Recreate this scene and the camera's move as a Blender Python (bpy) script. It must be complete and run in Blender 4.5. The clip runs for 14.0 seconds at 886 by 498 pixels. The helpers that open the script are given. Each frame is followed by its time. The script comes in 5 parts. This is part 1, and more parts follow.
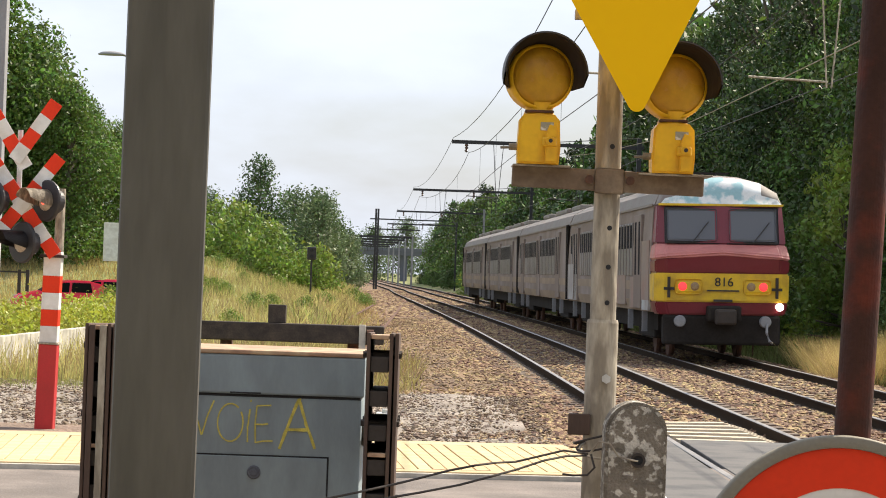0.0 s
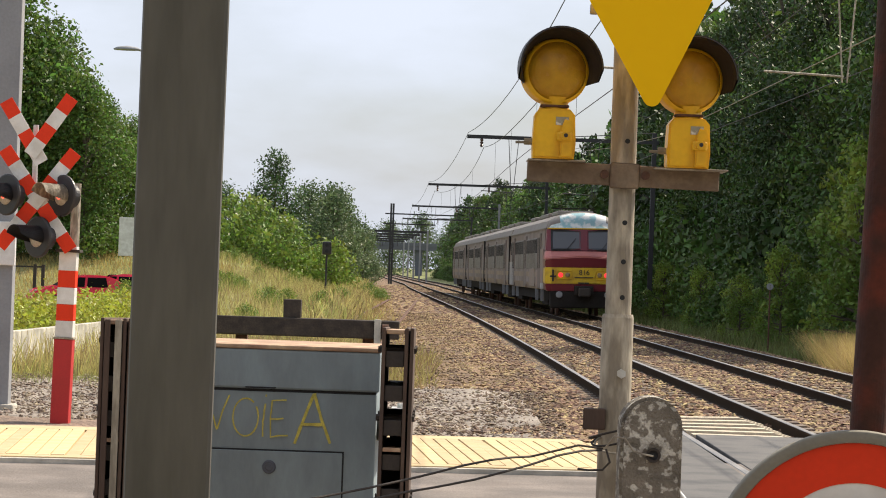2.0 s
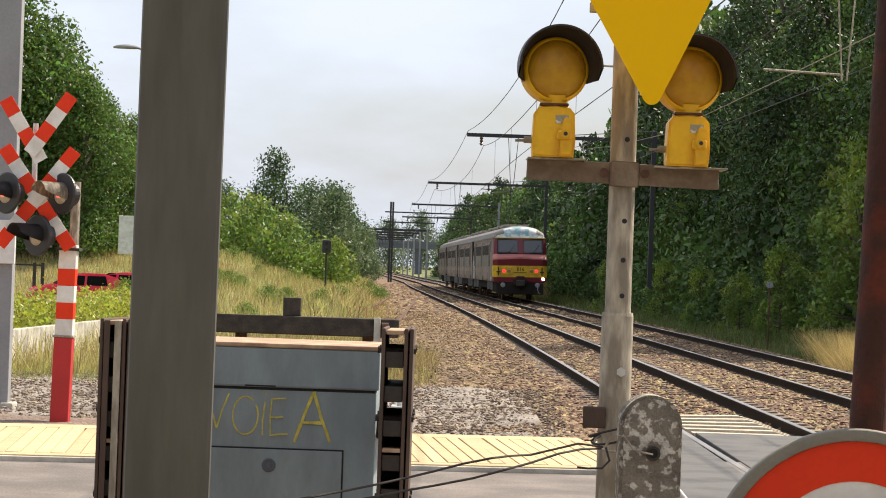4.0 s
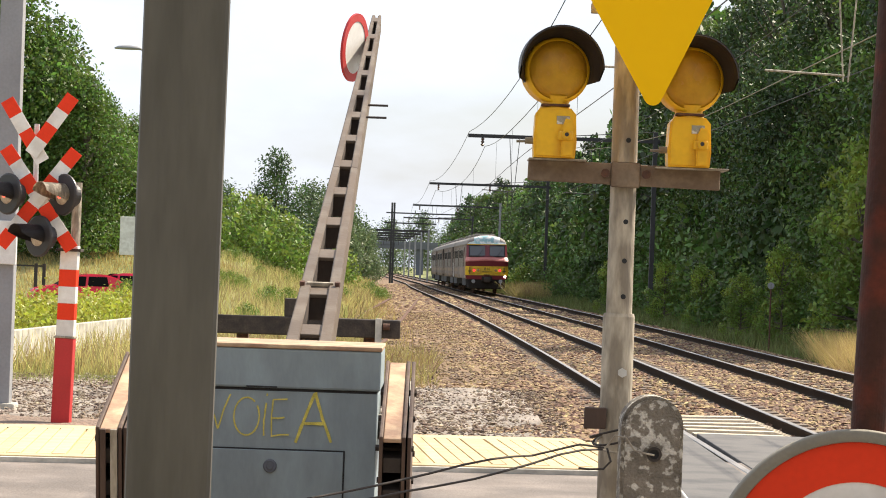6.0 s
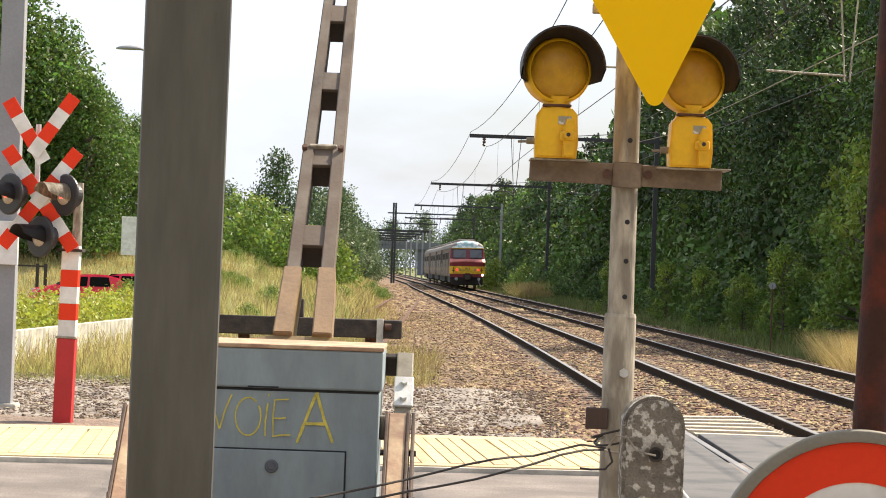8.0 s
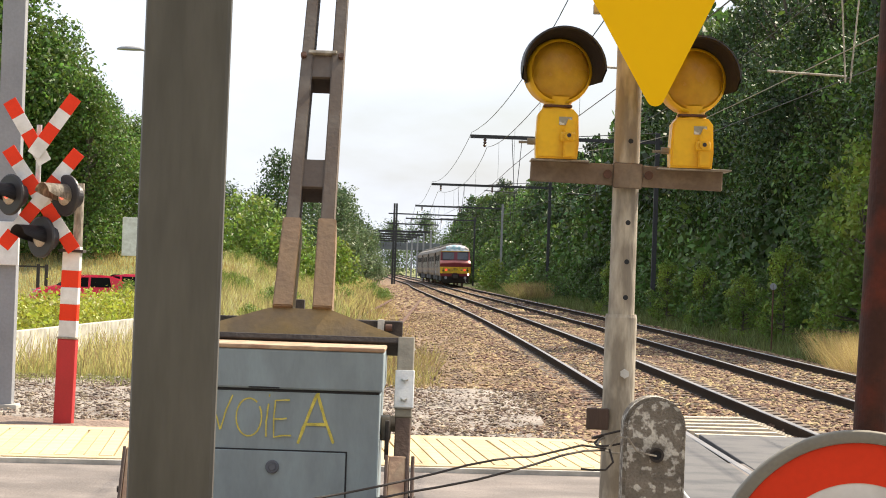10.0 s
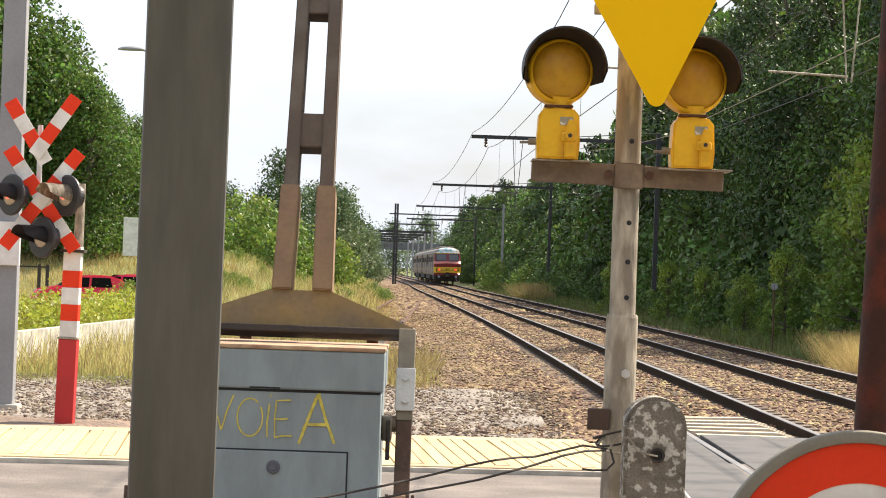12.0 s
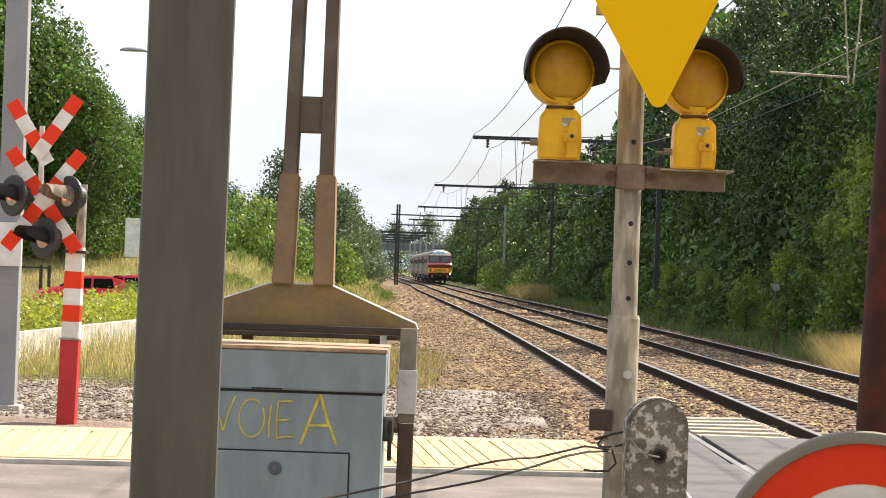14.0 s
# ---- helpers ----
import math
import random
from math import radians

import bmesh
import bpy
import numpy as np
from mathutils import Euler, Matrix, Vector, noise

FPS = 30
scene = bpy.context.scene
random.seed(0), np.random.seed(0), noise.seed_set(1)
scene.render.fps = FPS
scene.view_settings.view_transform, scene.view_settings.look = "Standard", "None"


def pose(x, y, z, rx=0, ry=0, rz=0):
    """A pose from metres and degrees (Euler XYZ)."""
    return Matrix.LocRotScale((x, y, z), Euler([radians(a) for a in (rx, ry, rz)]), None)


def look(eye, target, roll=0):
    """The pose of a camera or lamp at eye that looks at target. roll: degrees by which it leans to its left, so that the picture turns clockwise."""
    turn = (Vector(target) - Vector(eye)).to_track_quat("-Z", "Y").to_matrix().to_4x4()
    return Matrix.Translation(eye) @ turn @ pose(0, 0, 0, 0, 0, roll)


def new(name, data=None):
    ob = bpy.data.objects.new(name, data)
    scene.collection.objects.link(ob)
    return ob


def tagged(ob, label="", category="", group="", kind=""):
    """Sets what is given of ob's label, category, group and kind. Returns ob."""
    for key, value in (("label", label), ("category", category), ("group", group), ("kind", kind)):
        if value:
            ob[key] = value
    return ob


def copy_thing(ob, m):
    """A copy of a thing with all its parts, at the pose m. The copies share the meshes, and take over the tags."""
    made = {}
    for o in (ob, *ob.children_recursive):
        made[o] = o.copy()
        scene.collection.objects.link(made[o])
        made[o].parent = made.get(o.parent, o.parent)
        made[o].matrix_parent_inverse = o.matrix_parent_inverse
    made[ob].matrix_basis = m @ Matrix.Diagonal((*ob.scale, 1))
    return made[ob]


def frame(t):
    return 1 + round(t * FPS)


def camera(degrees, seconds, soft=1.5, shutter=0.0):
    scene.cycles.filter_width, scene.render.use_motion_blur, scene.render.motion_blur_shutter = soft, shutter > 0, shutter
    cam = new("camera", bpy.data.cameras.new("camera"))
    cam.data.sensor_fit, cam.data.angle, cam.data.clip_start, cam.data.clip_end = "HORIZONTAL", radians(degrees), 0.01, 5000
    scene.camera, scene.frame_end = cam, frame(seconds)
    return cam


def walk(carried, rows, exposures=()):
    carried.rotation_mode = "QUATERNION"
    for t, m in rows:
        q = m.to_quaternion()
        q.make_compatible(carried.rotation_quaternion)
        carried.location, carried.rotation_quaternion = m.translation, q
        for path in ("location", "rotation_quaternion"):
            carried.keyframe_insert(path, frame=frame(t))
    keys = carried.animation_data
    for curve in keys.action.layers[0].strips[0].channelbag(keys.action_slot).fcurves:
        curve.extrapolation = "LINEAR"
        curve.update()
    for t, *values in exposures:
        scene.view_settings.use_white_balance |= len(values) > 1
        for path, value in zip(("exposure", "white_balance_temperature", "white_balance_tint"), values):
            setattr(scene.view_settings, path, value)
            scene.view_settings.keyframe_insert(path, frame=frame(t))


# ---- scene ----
# The eye stands still beside the crossing; only the pan and tilt drift.
SECONDS = 14.0
EYE = (0.0, 0.0, 1.66)
cam = camera(20.21, SECONDS, soft=1.0, shutter=0.0)


def aim(t, dx, dy):
    """A pose of the eye, panned by dx and dy thousandths of 4.4 radians from where it ends."""
    r = radians(2.0)
    u, v = dx * math.cos(r) + dy * math.sin(r), dy * math.cos(r) - dx * math.sin(r)
    yaw, tilt = -u / 4400, (37.0 + v) / 4400
    d = Vector((math.sin(yaw) * math.cos(tilt), math.cos(yaw) * math.cos(tilt), math.sin(tilt)))
    return t, look(EYE, Vector(EYE) + d * 50, 2.0)


walk(cam, [aim(*row) for row in (
    (0.0, -37.5, 7.7), (0.1, -41, 7.6), (0.2, -43, 7.4), (0.3, -47.5, 7), (0.4, -50.5, 6.5), (0.5, -54, 6.2), (0.6, -56, 6), (0.7, -59, 5.8),
    (0.8, -63, 5.4), (0.9, -67, 5), (1.0, -61, 4.6), (1.1, -32.5, 3.4), (1.2, -19, 2.4), (1.3, -11, 1.4), (1.4, -9, 0.6), (1.5, -7.6, 0),
    (2.0, -10.7, -1.6), (2.5, -12.2, -4.4), (3.0, -12.2, -4.6), (5.5, -9.2, -4.4), (6.0, -9.0, -3.2), (6.5, -8.0, -3.0), (7.0, -7.6, -2.8),
    (7.5, -7.2, -2.0), (8.0, -6.3, -2.8), (10.5, -4.8, -1.6), (11.0, -4.6, -1.6), (11.5, -4.4, -2.0), (12.0, -3.2, -1.4), (12.5, -1.7, 0),
    (13.0, -1.5, 0), (13.5, -1.3, 0), (14.0, 0, 0))],
    exposures=[(0, 0.72, 6650, 11), (1.0, 0.60, 6650, 11), (1.5, 0.50, 6650, 11), (3.2, 0.48, 6650, 11), (5.3, 0.86, 6700, 11), (14, 0.92, 6700, 11)])

# ---- light ----
SUN = Vector((0.76, 0.60, 1.05)).normalized()
world = bpy.data.worlds.new("sky")
scene.world = world
world.use_nodes = True
wn, wl = world.node_tree.nodes, world.node_tree.links
sky = wn.new("ShaderNodeTexSky")
sky.sky_type, sky.sun_disc = "NISHITA", False
sky.sun_elevation = math.asin(SUN.z)
sky.sun_rotation = math.atan2(SUN.x, SUN.y)
sky.air_density, sky.dust_density = 1.0, 2.5
# thin bright cloud over the blue
co = wn.new("ShaderNodeTexCoord")
mp = wn.new("ShaderNodeMapping")
mp.inputs["Scale"].default_value = (1.6, 1.6, 4.5)
cl = wn.new("ShaderNodeTexNoise")
cl.inputs["Scale"].default_value, cl.inputs["Detail"].default_value, cl.inputs["Roughness"].default_value = 2.4, 7, 0.55
ramp = wn.new("ShaderNodeMapRange")
ramp.inputs["From Min"].default_value, ramp.inputs["From Max"].default_value = 0.33, 0.62
ramp.inputs["To Min"].default_value, ramp.inputs["To Max"].default_value = 0.30, 1.0
mix = wn.new("ShaderNodeMix")
mix.data_type = "RGBA"
mix.inputs["B"].default_value = (6.9, 7.6, 8.8, 1)
wl.new(co.outputs["Generated"], mp.inputs["Vector"])
wl.new(mp.outputs[0], cl.inputs["Vector"])
wl.new(cl.outputs["Fac"], ramp.inputs["Value"])
wl.new(ramp.outputs[0], mix.inputs["Factor"])
wl.new(sky.outputs[0], mix.inputs["A"])
wl.new(mix.outputs["Result"], wn["Background"].inputs["Color"])
wn["Background"].inputs["Strength"].default_value = 0.083
sun = new("sun", bpy.data.lights.new("sun", "SUN"))
sun.data.energy, sun.data.angle, sun.data.color = 5.0, radians(0.6), (1.0, 0.90, 0.75)
sun.matrix_world = look(SUN * 200, (0, 0, 0))


# ---- materials ----
def mat(name, colour, rough=0.7, metal=0.0, vary=0.25, scale=6.0, fine=60.0, bump=0.15, second=None, amount=0.35, second_scale=3.0,
        per_object=0.0, per_island=0.0, coord="Object", hard=0.12, transmit=0.0, distance=0.01, spec=0.5, stretch=1.0):
    """A worn surface: a base colour that drifts at two scales, a second colour in patches, and fine relief."""
    m = bpy.data.materials.new(name)
    m.use_nodes = True
    n, l = m.node_tree.nodes, m.node_tree.links
    b = n["Principled BSDF"]
    b.inputs["Metallic"].default_value, b.inputs["Specular IOR Level"].default_value = metal, spec
    tc = n.new("ShaderNodeTexCoord")
    run = tc.outputs[coord]
    if stretch != 1.0:      # streaks that run down the surface
        mp_ = n.new("ShaderNodeMapping")
        mp_.inputs["Scale"].default_value = (1, 1, 1 / stretch)
        l.new(run, mp_.inputs["Vector"])
        run = mp_.outputs[0]

    def noise_at(s, detail=4.0):
        t = n.new("ShaderNodeTexNoise")
        t.inputs["Scale"].default_value, t.inputs["Detail"].default_value = s, detail
        l.new(run, t.inputs["Vector"])
        return t.outputs["Fac"]

    def blend(kind, fac, a, c):
        x = n.new("ShaderNodeMix")
        x.data_type, x.blend_type = "RGBA", kind
        for key, value in (("Factor", fac), ("A", a), ("B", c)):
            if isinstance(value, bpy.types.NodeSocket):
                l.new(value, x.inputs[key])
            else:
                x.inputs[key].default_value = value
        return x.outputs["Result"]

    def span(v, a, c, lo, hi):
        r = n.new("ShaderNodeMapRange")
        l.new(v, r.inputs["Value"])
        for key, value in (("From Min", a), ("From Max", c), ("To Min", lo), ("To Max", hi)):
            r.inputs[key].default_value = value
        return r.outputs[0]

    big, small = noise_at(scale), noise_at(fine, 2.0)
    col = (*colour, 1)
    if second:
        col = blend("MIX", span(noise_at(second_scale, 6.0), 0.62 - amount * 0.6 - hard, 0.62 - amount * 0.6 + hard, 0, 1), col, (*second, 1))
    hsv = n.new("ShaderNodeHueSaturation")
    if isinstance(col, bpy.types.NodeSocket):
        l.new(col, hsv.inputs["Color"])
    else:
        hsv.inputs["Color"].default_value = col
    add = n.new("ShaderNodeMath")
    add.operation = "MULTIPLY"
    l.new(span(big, 0.25, 0.75, 1 - vary, 1 + vary), add.inputs[0])
    l.new(span(small, 0.2, 0.8, 1 - vary * 0.6, 1 + vary * 0.6), add.inputs[1])
    value = add.outputs[0]
    for amount_, kind, out in ((per_object, "ShaderNodeObjectInfo", "Random"), (per_island, "ShaderNodeNewGeometry", "Random Per Island")):
        if amount_:
            info, mul = n.new(kind), n.new("ShaderNodeMath")
            mul.operation = "MULTIPLY"
            l.new(value, mul.inputs[0])
            l.new(span(info.outputs[out], 0, 1, 1 - amount_, 1 + amount_), mul.inputs[1])
            value = mul.outputs[0]
            l.new(span(info.outputs[out], 0, 1, 0.5 - amount_ * 0.06, 0.5 + amount_ * 0.06), hsv.inputs["Hue"])
    l.new(value, hsv.inputs["Value"])
    l.new(hsv.outputs["Color"], b.inputs["Base Color"])
    l.new(span(big, 0.2, 0.8, max(0.02, rough - 0.12), min(1, rough + 0.12)), b.inputs["Roughness"])
    if bump:
        bp = n.new("ShaderNodeBump")
        bp.inputs["Strength"].default_value, bp.inputs["Distance"].default_value = bump, distance
        l.new(small, bp.inputs["Height"])
        l.new(bp.outputs[0], b.inputs["Normal"])
    if transmit:
        tr, ms = n.new("ShaderNodeBsdfTranslucent"), n.new("ShaderNodeMixShader")
        l.new(hsv.outputs["Color"], tr.inputs["Color"])
        ms.inputs[0].default_value = transmit
        l.new(b.outputs[0], ms.inputs[1])
        l.new(tr.outputs[0], ms.inputs[2])
        l.new(ms.outputs[0], n["Material Output"].inputs["Surface"])
    return m


def glow(name, colour, strength):
    m = bpy.data.materials.new(name)
    m.use_nodes = True
    b = m.node_tree.nodes["Principled BSDF"]
    b.inputs["Base Color"].default_value = (*colour, 1)
    b.inputs["Emission Color"].default_value, b.inputs["Emission Strength"].default_value = (*colour, 1), strength
    return m


def glass(name, colour, rough=0.05, spec=0.35):
    m = bpy.data.materials.new(name)
    m.use_nodes = True
    b = m.node_tree.nodes["Principled BSDF"]
    b.inputs["Base Color"].default_value = (*colour, 1)
    b.inputs["Roughness"].default_value, b.inputs["Specular IOR Level"].default_value = rough, spec
    return m


M_COLUMN = mat("column_paint", (0.080, 0.077, 0.066), 0.5, 0.0, 0.16, 7, 70, 0.18, (0.105, 0.100, 0.085), 0.3, 14, stretch=6)
M_GALV = mat("galvanised", (0.50, 0.445, 0.345), 0.7, 0.0, 0.17, 12, 120, 0.15, (0.24, 0.205, 0.155), 0.3, 26, stretch=3.5)
M_GALV_LIGHT = mat("galvanised_bright", (0.55, 0.55, 0.53), 0.45, 0.4, 0.15, 9, 120, 0.1)
M_YELLOW = mat("yellow_paint", (0.90, 0.52, 0.014), 0.42, 0.0, 0.06, 5, 70, 0.05, (0.66, 0.34, 0.01), 0.1, 12)
M_YELLOW_SIGN = mat("yellow_sign", (1.0, 0.57, 0.004), 0.6, 0.0, 0.03, 2, 30, 0.02, spec=0.15)
M_LENS = mat("amber_lens", (0.90, 0.52, 0.04), 0.25, 0.0, 0.10, 14, 160, 0.15, (0.74, 0.38, 0.03), 0.2, 20, transmit=0.35)
M_BLACK = mat("black_plastic", (0.028, 0.025, 0.026), 0.5, 0.0, 0.3, 8, 80, 0.1)
M_RUST = mat("rust", (0.16, 0.07, 0.035), 0.85, 0.0, 0.35, 12, 90, 0.3, (0.09, 0.045, 0.03), 0.35, 18)
M_RUST_RED = mat("red_lead_paint", (0.125, 0.026, 0.014), 0.6, 0.0, 0.25, 6, 80, 0.2, (0.05, 0.02, 0.014), 0.4, 8, spec=0.2)
M_CABINET = mat("blue_grey_enamel", (0.272, 0.338, 0.362), 0.5, 0.0, 0.08, 5, 110, 0.05, (0.225, 0.275, 0.295), 0.25, 11, stretch=3)
M_CABTOP = mat("faded_lid", (0.54, 0.39, 0.24), 0.7, 0.0, 0.2, 7, 60, 0.15, (0.36, 0.22, 0.14), 0.25, 12)
M_SEAM = mat("dark_gap", (0.02, 0.022, 0.024), 0.8)
M_CHALK = mat("yellow_chalk", (0.62, 0.53, 0.11), 0.95, 0.0, 0.3, 30, 260, 0.3)
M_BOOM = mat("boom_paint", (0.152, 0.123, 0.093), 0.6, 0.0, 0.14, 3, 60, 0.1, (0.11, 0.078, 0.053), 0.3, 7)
M_YOKE = mat("weathered_yoke_paint", (0.25, 0.165, 0.055), 0.55, 0.0, 0.2, 5, 60, 0.1, (0.20, 0.14, 0.07), 0.2, 9)
M_ARM = mat("weathered_arm", (0.29, 0.27, 0.21), 0.65, 0.0, 0.18, 8, 70, 0.12, (0.19, 0.165, 0.12), 0.3, 9)
M_FLANGE = mat("rust_brown_flange", (0.13, 0.085, 0.058), 0.75, 0.0, 0.25, 8, 70, 0.2, (0.075, 0.045, 0.032), 0.35, 12, stretch=4)
M_STEEL_DARK = mat("dark_iron", (0.045, 0.036, 0.03), 0.7, 0.2, 0.3, 9, 80, 0.2)
M_CONC = mat("lichen_concrete", (0.19, 0.165, 0.13), 0.95, 0.0, 0.35, 18, 150, 0.7, (0.54, 0.51, 0.44), 0.10, 38, hard=0.035)
M_CONCRETE = mat("pale_concrete", (0.58, 0.54, 0.46), 0.9, 0.0, 0.15, 2, 30, 0.2, (0.33, 0.31, 0.27), 0.25, 3)
M_SIGNRIM = mat("sign_rim", (0.205, 0.185, 0.14), 0.6, 0.1, 0.15, 9, 90, 0.1)
M_WHITE = mat("white_paint", (0.74, 0.73, 0.70), 0.55, 0.0, 0.07, 4, 60, 0.05, (0.60, 0.58, 0.54), 0.2, 6)
M_RED = mat("red_reflective", (0.74, 0.042, 0.010), 0.5, 0.0, 0.08, 4, 60, 0.03, spec=0.25)
M_RED2 = mat("red_post_paint", (0.46, 0.022, 0.022), 0.55, 0.0, 0.12, 4, 60, 0.05)
M_PLANK = mat("yellow_planks", (0.60, 0.47, 0.27), 0.85, 0.0, 0.14, 2, 30, 0.25, (0.54, 0.40, 0.21), 0.25, 4, per_object=0.10)
M_ROAD = mat("asphalt_worn", (0.205, 0.174, 0.152), 0.9, 0.0, 0.3, 1.3, 45, 0.7, (0.145, 0.122, 0.105), 0.3, 1.6)
M_PANEL = mat("crossing_panel", (0.06, 0.06, 0.062), 0.85, 0.0, 0.15, 1.5, 40, 0.3, (0.11, 0.105, 0.10), 0.3, 2)
M_RAIL = mat("rail_side", (0.038, 0.025, 0.016), 0.95, 0.0, 0.25, 1.5, 30, 0.15, spec=0.08)
M_RAILTOP = mat("rail_head", (0.30, 0.28, 0.26), 0.45, 0.6, 0.15, 2, 40, 0.05)
M_SLEEPER = mat("sleeper_wood", (0.17, 0.13, 0.095), 0.9, 0.0, 0.3, 3, 25, 0.4, per_object=0.25)
M_BALLAST = mat("ballast", (0.27, 0.187, 0.10), 0.95, 0.0, 0.4, 1.2, 14, 1.0, (0.14, 0.088, 0.054), 0.46, 0.4, per_island=0.55, distance=0.08)
M_BALLAST_STONE = mat("ballast_stone", (0.30, 0.212, 0.108), 0.95, 0.0, 0.25, 1.2, 14, 0.5, (0.24, 0.15, 0.09), 0.42, 0.35, per_island=0.6, distance=0.02)
M_HUMUS = mat("humus_shoulder", (0.15, 0.098, 0.06), 0.95, 0.0, 0.4, 1.1, 12, 1.0, (0.27, 0.185, 0.10), 0.25, 0.7, per_island=0.55, distance=0.06)
M_STONE_GREY = mat("grey_stone", (0.335, 0.295, 0.25), 0.95, 0.0, 0.35, 1.2, 14, 1.0, (0.19, 0.135, 0.095), 0.36, 0.45, per_island=0.45, distance=0.05)
M_GRAVELBED = mat("gravel_bed", (0.20, 0.165, 0.135), 0.95, 0.0, 0.35, 1.6, 18, 1.0, (0.29, 0.25, 0.21), 0.3, 1.2, distance=0.04)
M_SOIL = mat("bare_soil", (0.40, 0.285, 0.215), 0.95, 0.0, 0.35, 1.6, 16, 1.0, (0.21, 0.15, 0.11), 0.35, 1.1, distance=0.05)
M_EARTH = mat("meadow_soil", (0.25, 0.21, 0.10), 0.95, 0.0, 0.3, 0.15, 4, 0.6, (0.17, 0.19, 0.06), 0.4, 0.09, distance=0.1)
M_GRASS = mat("meadow_grass", (0.31, 0.32, 0.095), 0.8, 0.0, 0.25, 0.3, 3, 0, (0.46, 0.37, 0.16), 0.32, 0.25, per_island=0.45, transmit=0.3)
M_DRY = mat("dry_grass", (0.66, 0.51, 0.22), 0.85, 0.0, 0.2, 0.5, 4, 0, (0.40, 0.30, 0.11), 0.3, 0.5, per_island=0.3, transmit=0.3)
M_LAWN = mat("yellowed_lawn", (0.42, 0.37, 0.15), 0.85, 0.0, 0.25, 0.6, 4, 0, (0.27, 0.28, 0.09), 0.35, 0.5, per_island=0.3, transmit=0.3)
M_LEAF = mat("leaf_mid", (0.16, 0.235, 0.04), 0.55, 0.0, 0.3, 0.5, 3, 0, (0.07, 0.125, 0.026), 0.4, 0.35, per_object=0.4, per_island=0.45, transmit=0.28)
M_LEAF_DARK = mat("leaf_dark", (0.075, 0.13, 0.028), 0.55, 0.0, 0.3, 0.4, 3, 0, (0.04, 0.075, 0.02), 0.4, 0.3, per_object=0.45, per_island=0.5, transmit=0.2)
M_LEAF_PARK = mat("leaf_park", (0.20, 0.29, 0.05), 0.5, 0.0, 0.3, 0.5, 3, 0, (0.09, 0.155, 0.03), 0.4, 0.5, per_island=0.5, transmit=0.45)
M_LEAF_LIGHT = mat("leaf_light", (0.32, 0.40, 0.06), 0.55, 0.0, 0.3, 0.5, 3, 0, (0.14, 0.22, 0.04), 0.35, 0.4, per_island=0.4, transmit=0.4)
M_LEAF_GREY = mat("leaf_willow", (0.25, 0.31, 0.15), 0.6, 0.0, 0.25, 0.4, 3, 0, (0.08, 0.125, 0.05), 0.4, 0.3, per_island=0.35, transmit=0.35)
M_HEDGE = mat("hedge_leaf", (0.52, 0.49, 0.06), 0.55, 0.0, 0.3, 0.6, 3, 0, (0.32, 0.35, 0.045), 0.4, 0.6, per_island=0.4, transmit=0.4)
M_VERGE = mat("verge_green", (0.10, 0.15, 0.035), 0.7, 0.0, 0.3, 0.4, 3, 0, (0.17, 0.19, 0.06), 0.3, 0.3, per_island=0.4, transmit=0.3)
M_PINK = mat("seeding_weeds", (0.40, 0.24, 0.17), 0.8, 0.0, 0.25, 0.5, 3, 0, (0.30, 0.26, 0.09), 0.35, 0.5, per_island=0.35, transmit=0.3)
M_SLAT = mat("pale_slat_wood", (0.52, 0.45, 0.34), 0.85, 0.0, 0.2, 2, 30, 0.2)
# for the added wall out of view; pale enough to bounce sun forward
M_REAR = mat("unseen_wall_bounce", (0.30, 0.25, 0.21), 0.95, 0.0, 0.2, 0.5, 8, 0.2)
M_SLEEVE = mat("ochre_sleeve_paint", (0.25, 0.165, 0.088), 0.65, 0.0, 0.2, 6, 60, 0.15, (0.25, 0.16, 0.09), 0.25, 9)
M_BAR = mat("brown_weathered_bar", (0.29, 0.225, 0.155), 0.8, 0.0, 0.25, 9, 90, 0.2, (0.17, 0.12, 0.08), 0.35, 10)
M_SPRAY = mat("sprayed_panel", (0.46, 0.48, 0.48), 0.7, 0.0, 0.12, 1, 12, 0.03, (0.33, 0.30, 0.29), 0.35, 1.5)
M_FADED = mat("faded_red_side", (0.33, 0.17, 0.14), 0.75, 0.0, 0.15, 0.8, 12, 0.03, (0.28, 0.22, 0.18), 0.4, 0.9)
M_BARK = mat("bark", (0.11, 0.09, 0.07), 0.95, 0.0, 0.3, 4, 20, 0.8)
M_TIMBER = mat("creosoted_timber", (0.034, 0.027, 0.022), 0.95, 0.0, 0.35, 5, 40, 0.6, (0.06, 0.046, 0.035), 0.25, 6)
M_MAST = mat("mast_steel", (0.045, 0.045, 0.048), 0.7, 0.3, 0.2, 2, 20, 0.1)
M_MASTGREY = mat("concrete_mast", (0.26, 0.265, 0.275), 0.85, 0.0, 0.15, 2, 30, 0.2)
M_WIRE = mat("wire", (0.06, 0.06, 0.06), 0.6, 0.6, 0.1)
M_INSUL = mat("insulator", (0.10, 0.06, 0.05), 0.3)
M_TRAINSIDE = mat("train_side_faded", (0.28, 0.235, 0.215), 0.8, 0.0, 0.12, 0.6, 12, 0.05, (0.20, 0.155, 0.13), 0.3, 0.5)
M_TRAINLOW = mat("train_side_beige", (0.36, 0.275, 0.185), 0.8, 0.0, 0.14, 0.6, 12, 0.05, (0.25, 0.19, 0.14), 0.3, 0.6)
M_TRAINRED = mat("train_red", (0.17, 0.018, 0.03), 0.38, 0.0, 0.12, 1.5, 30, 0.03)
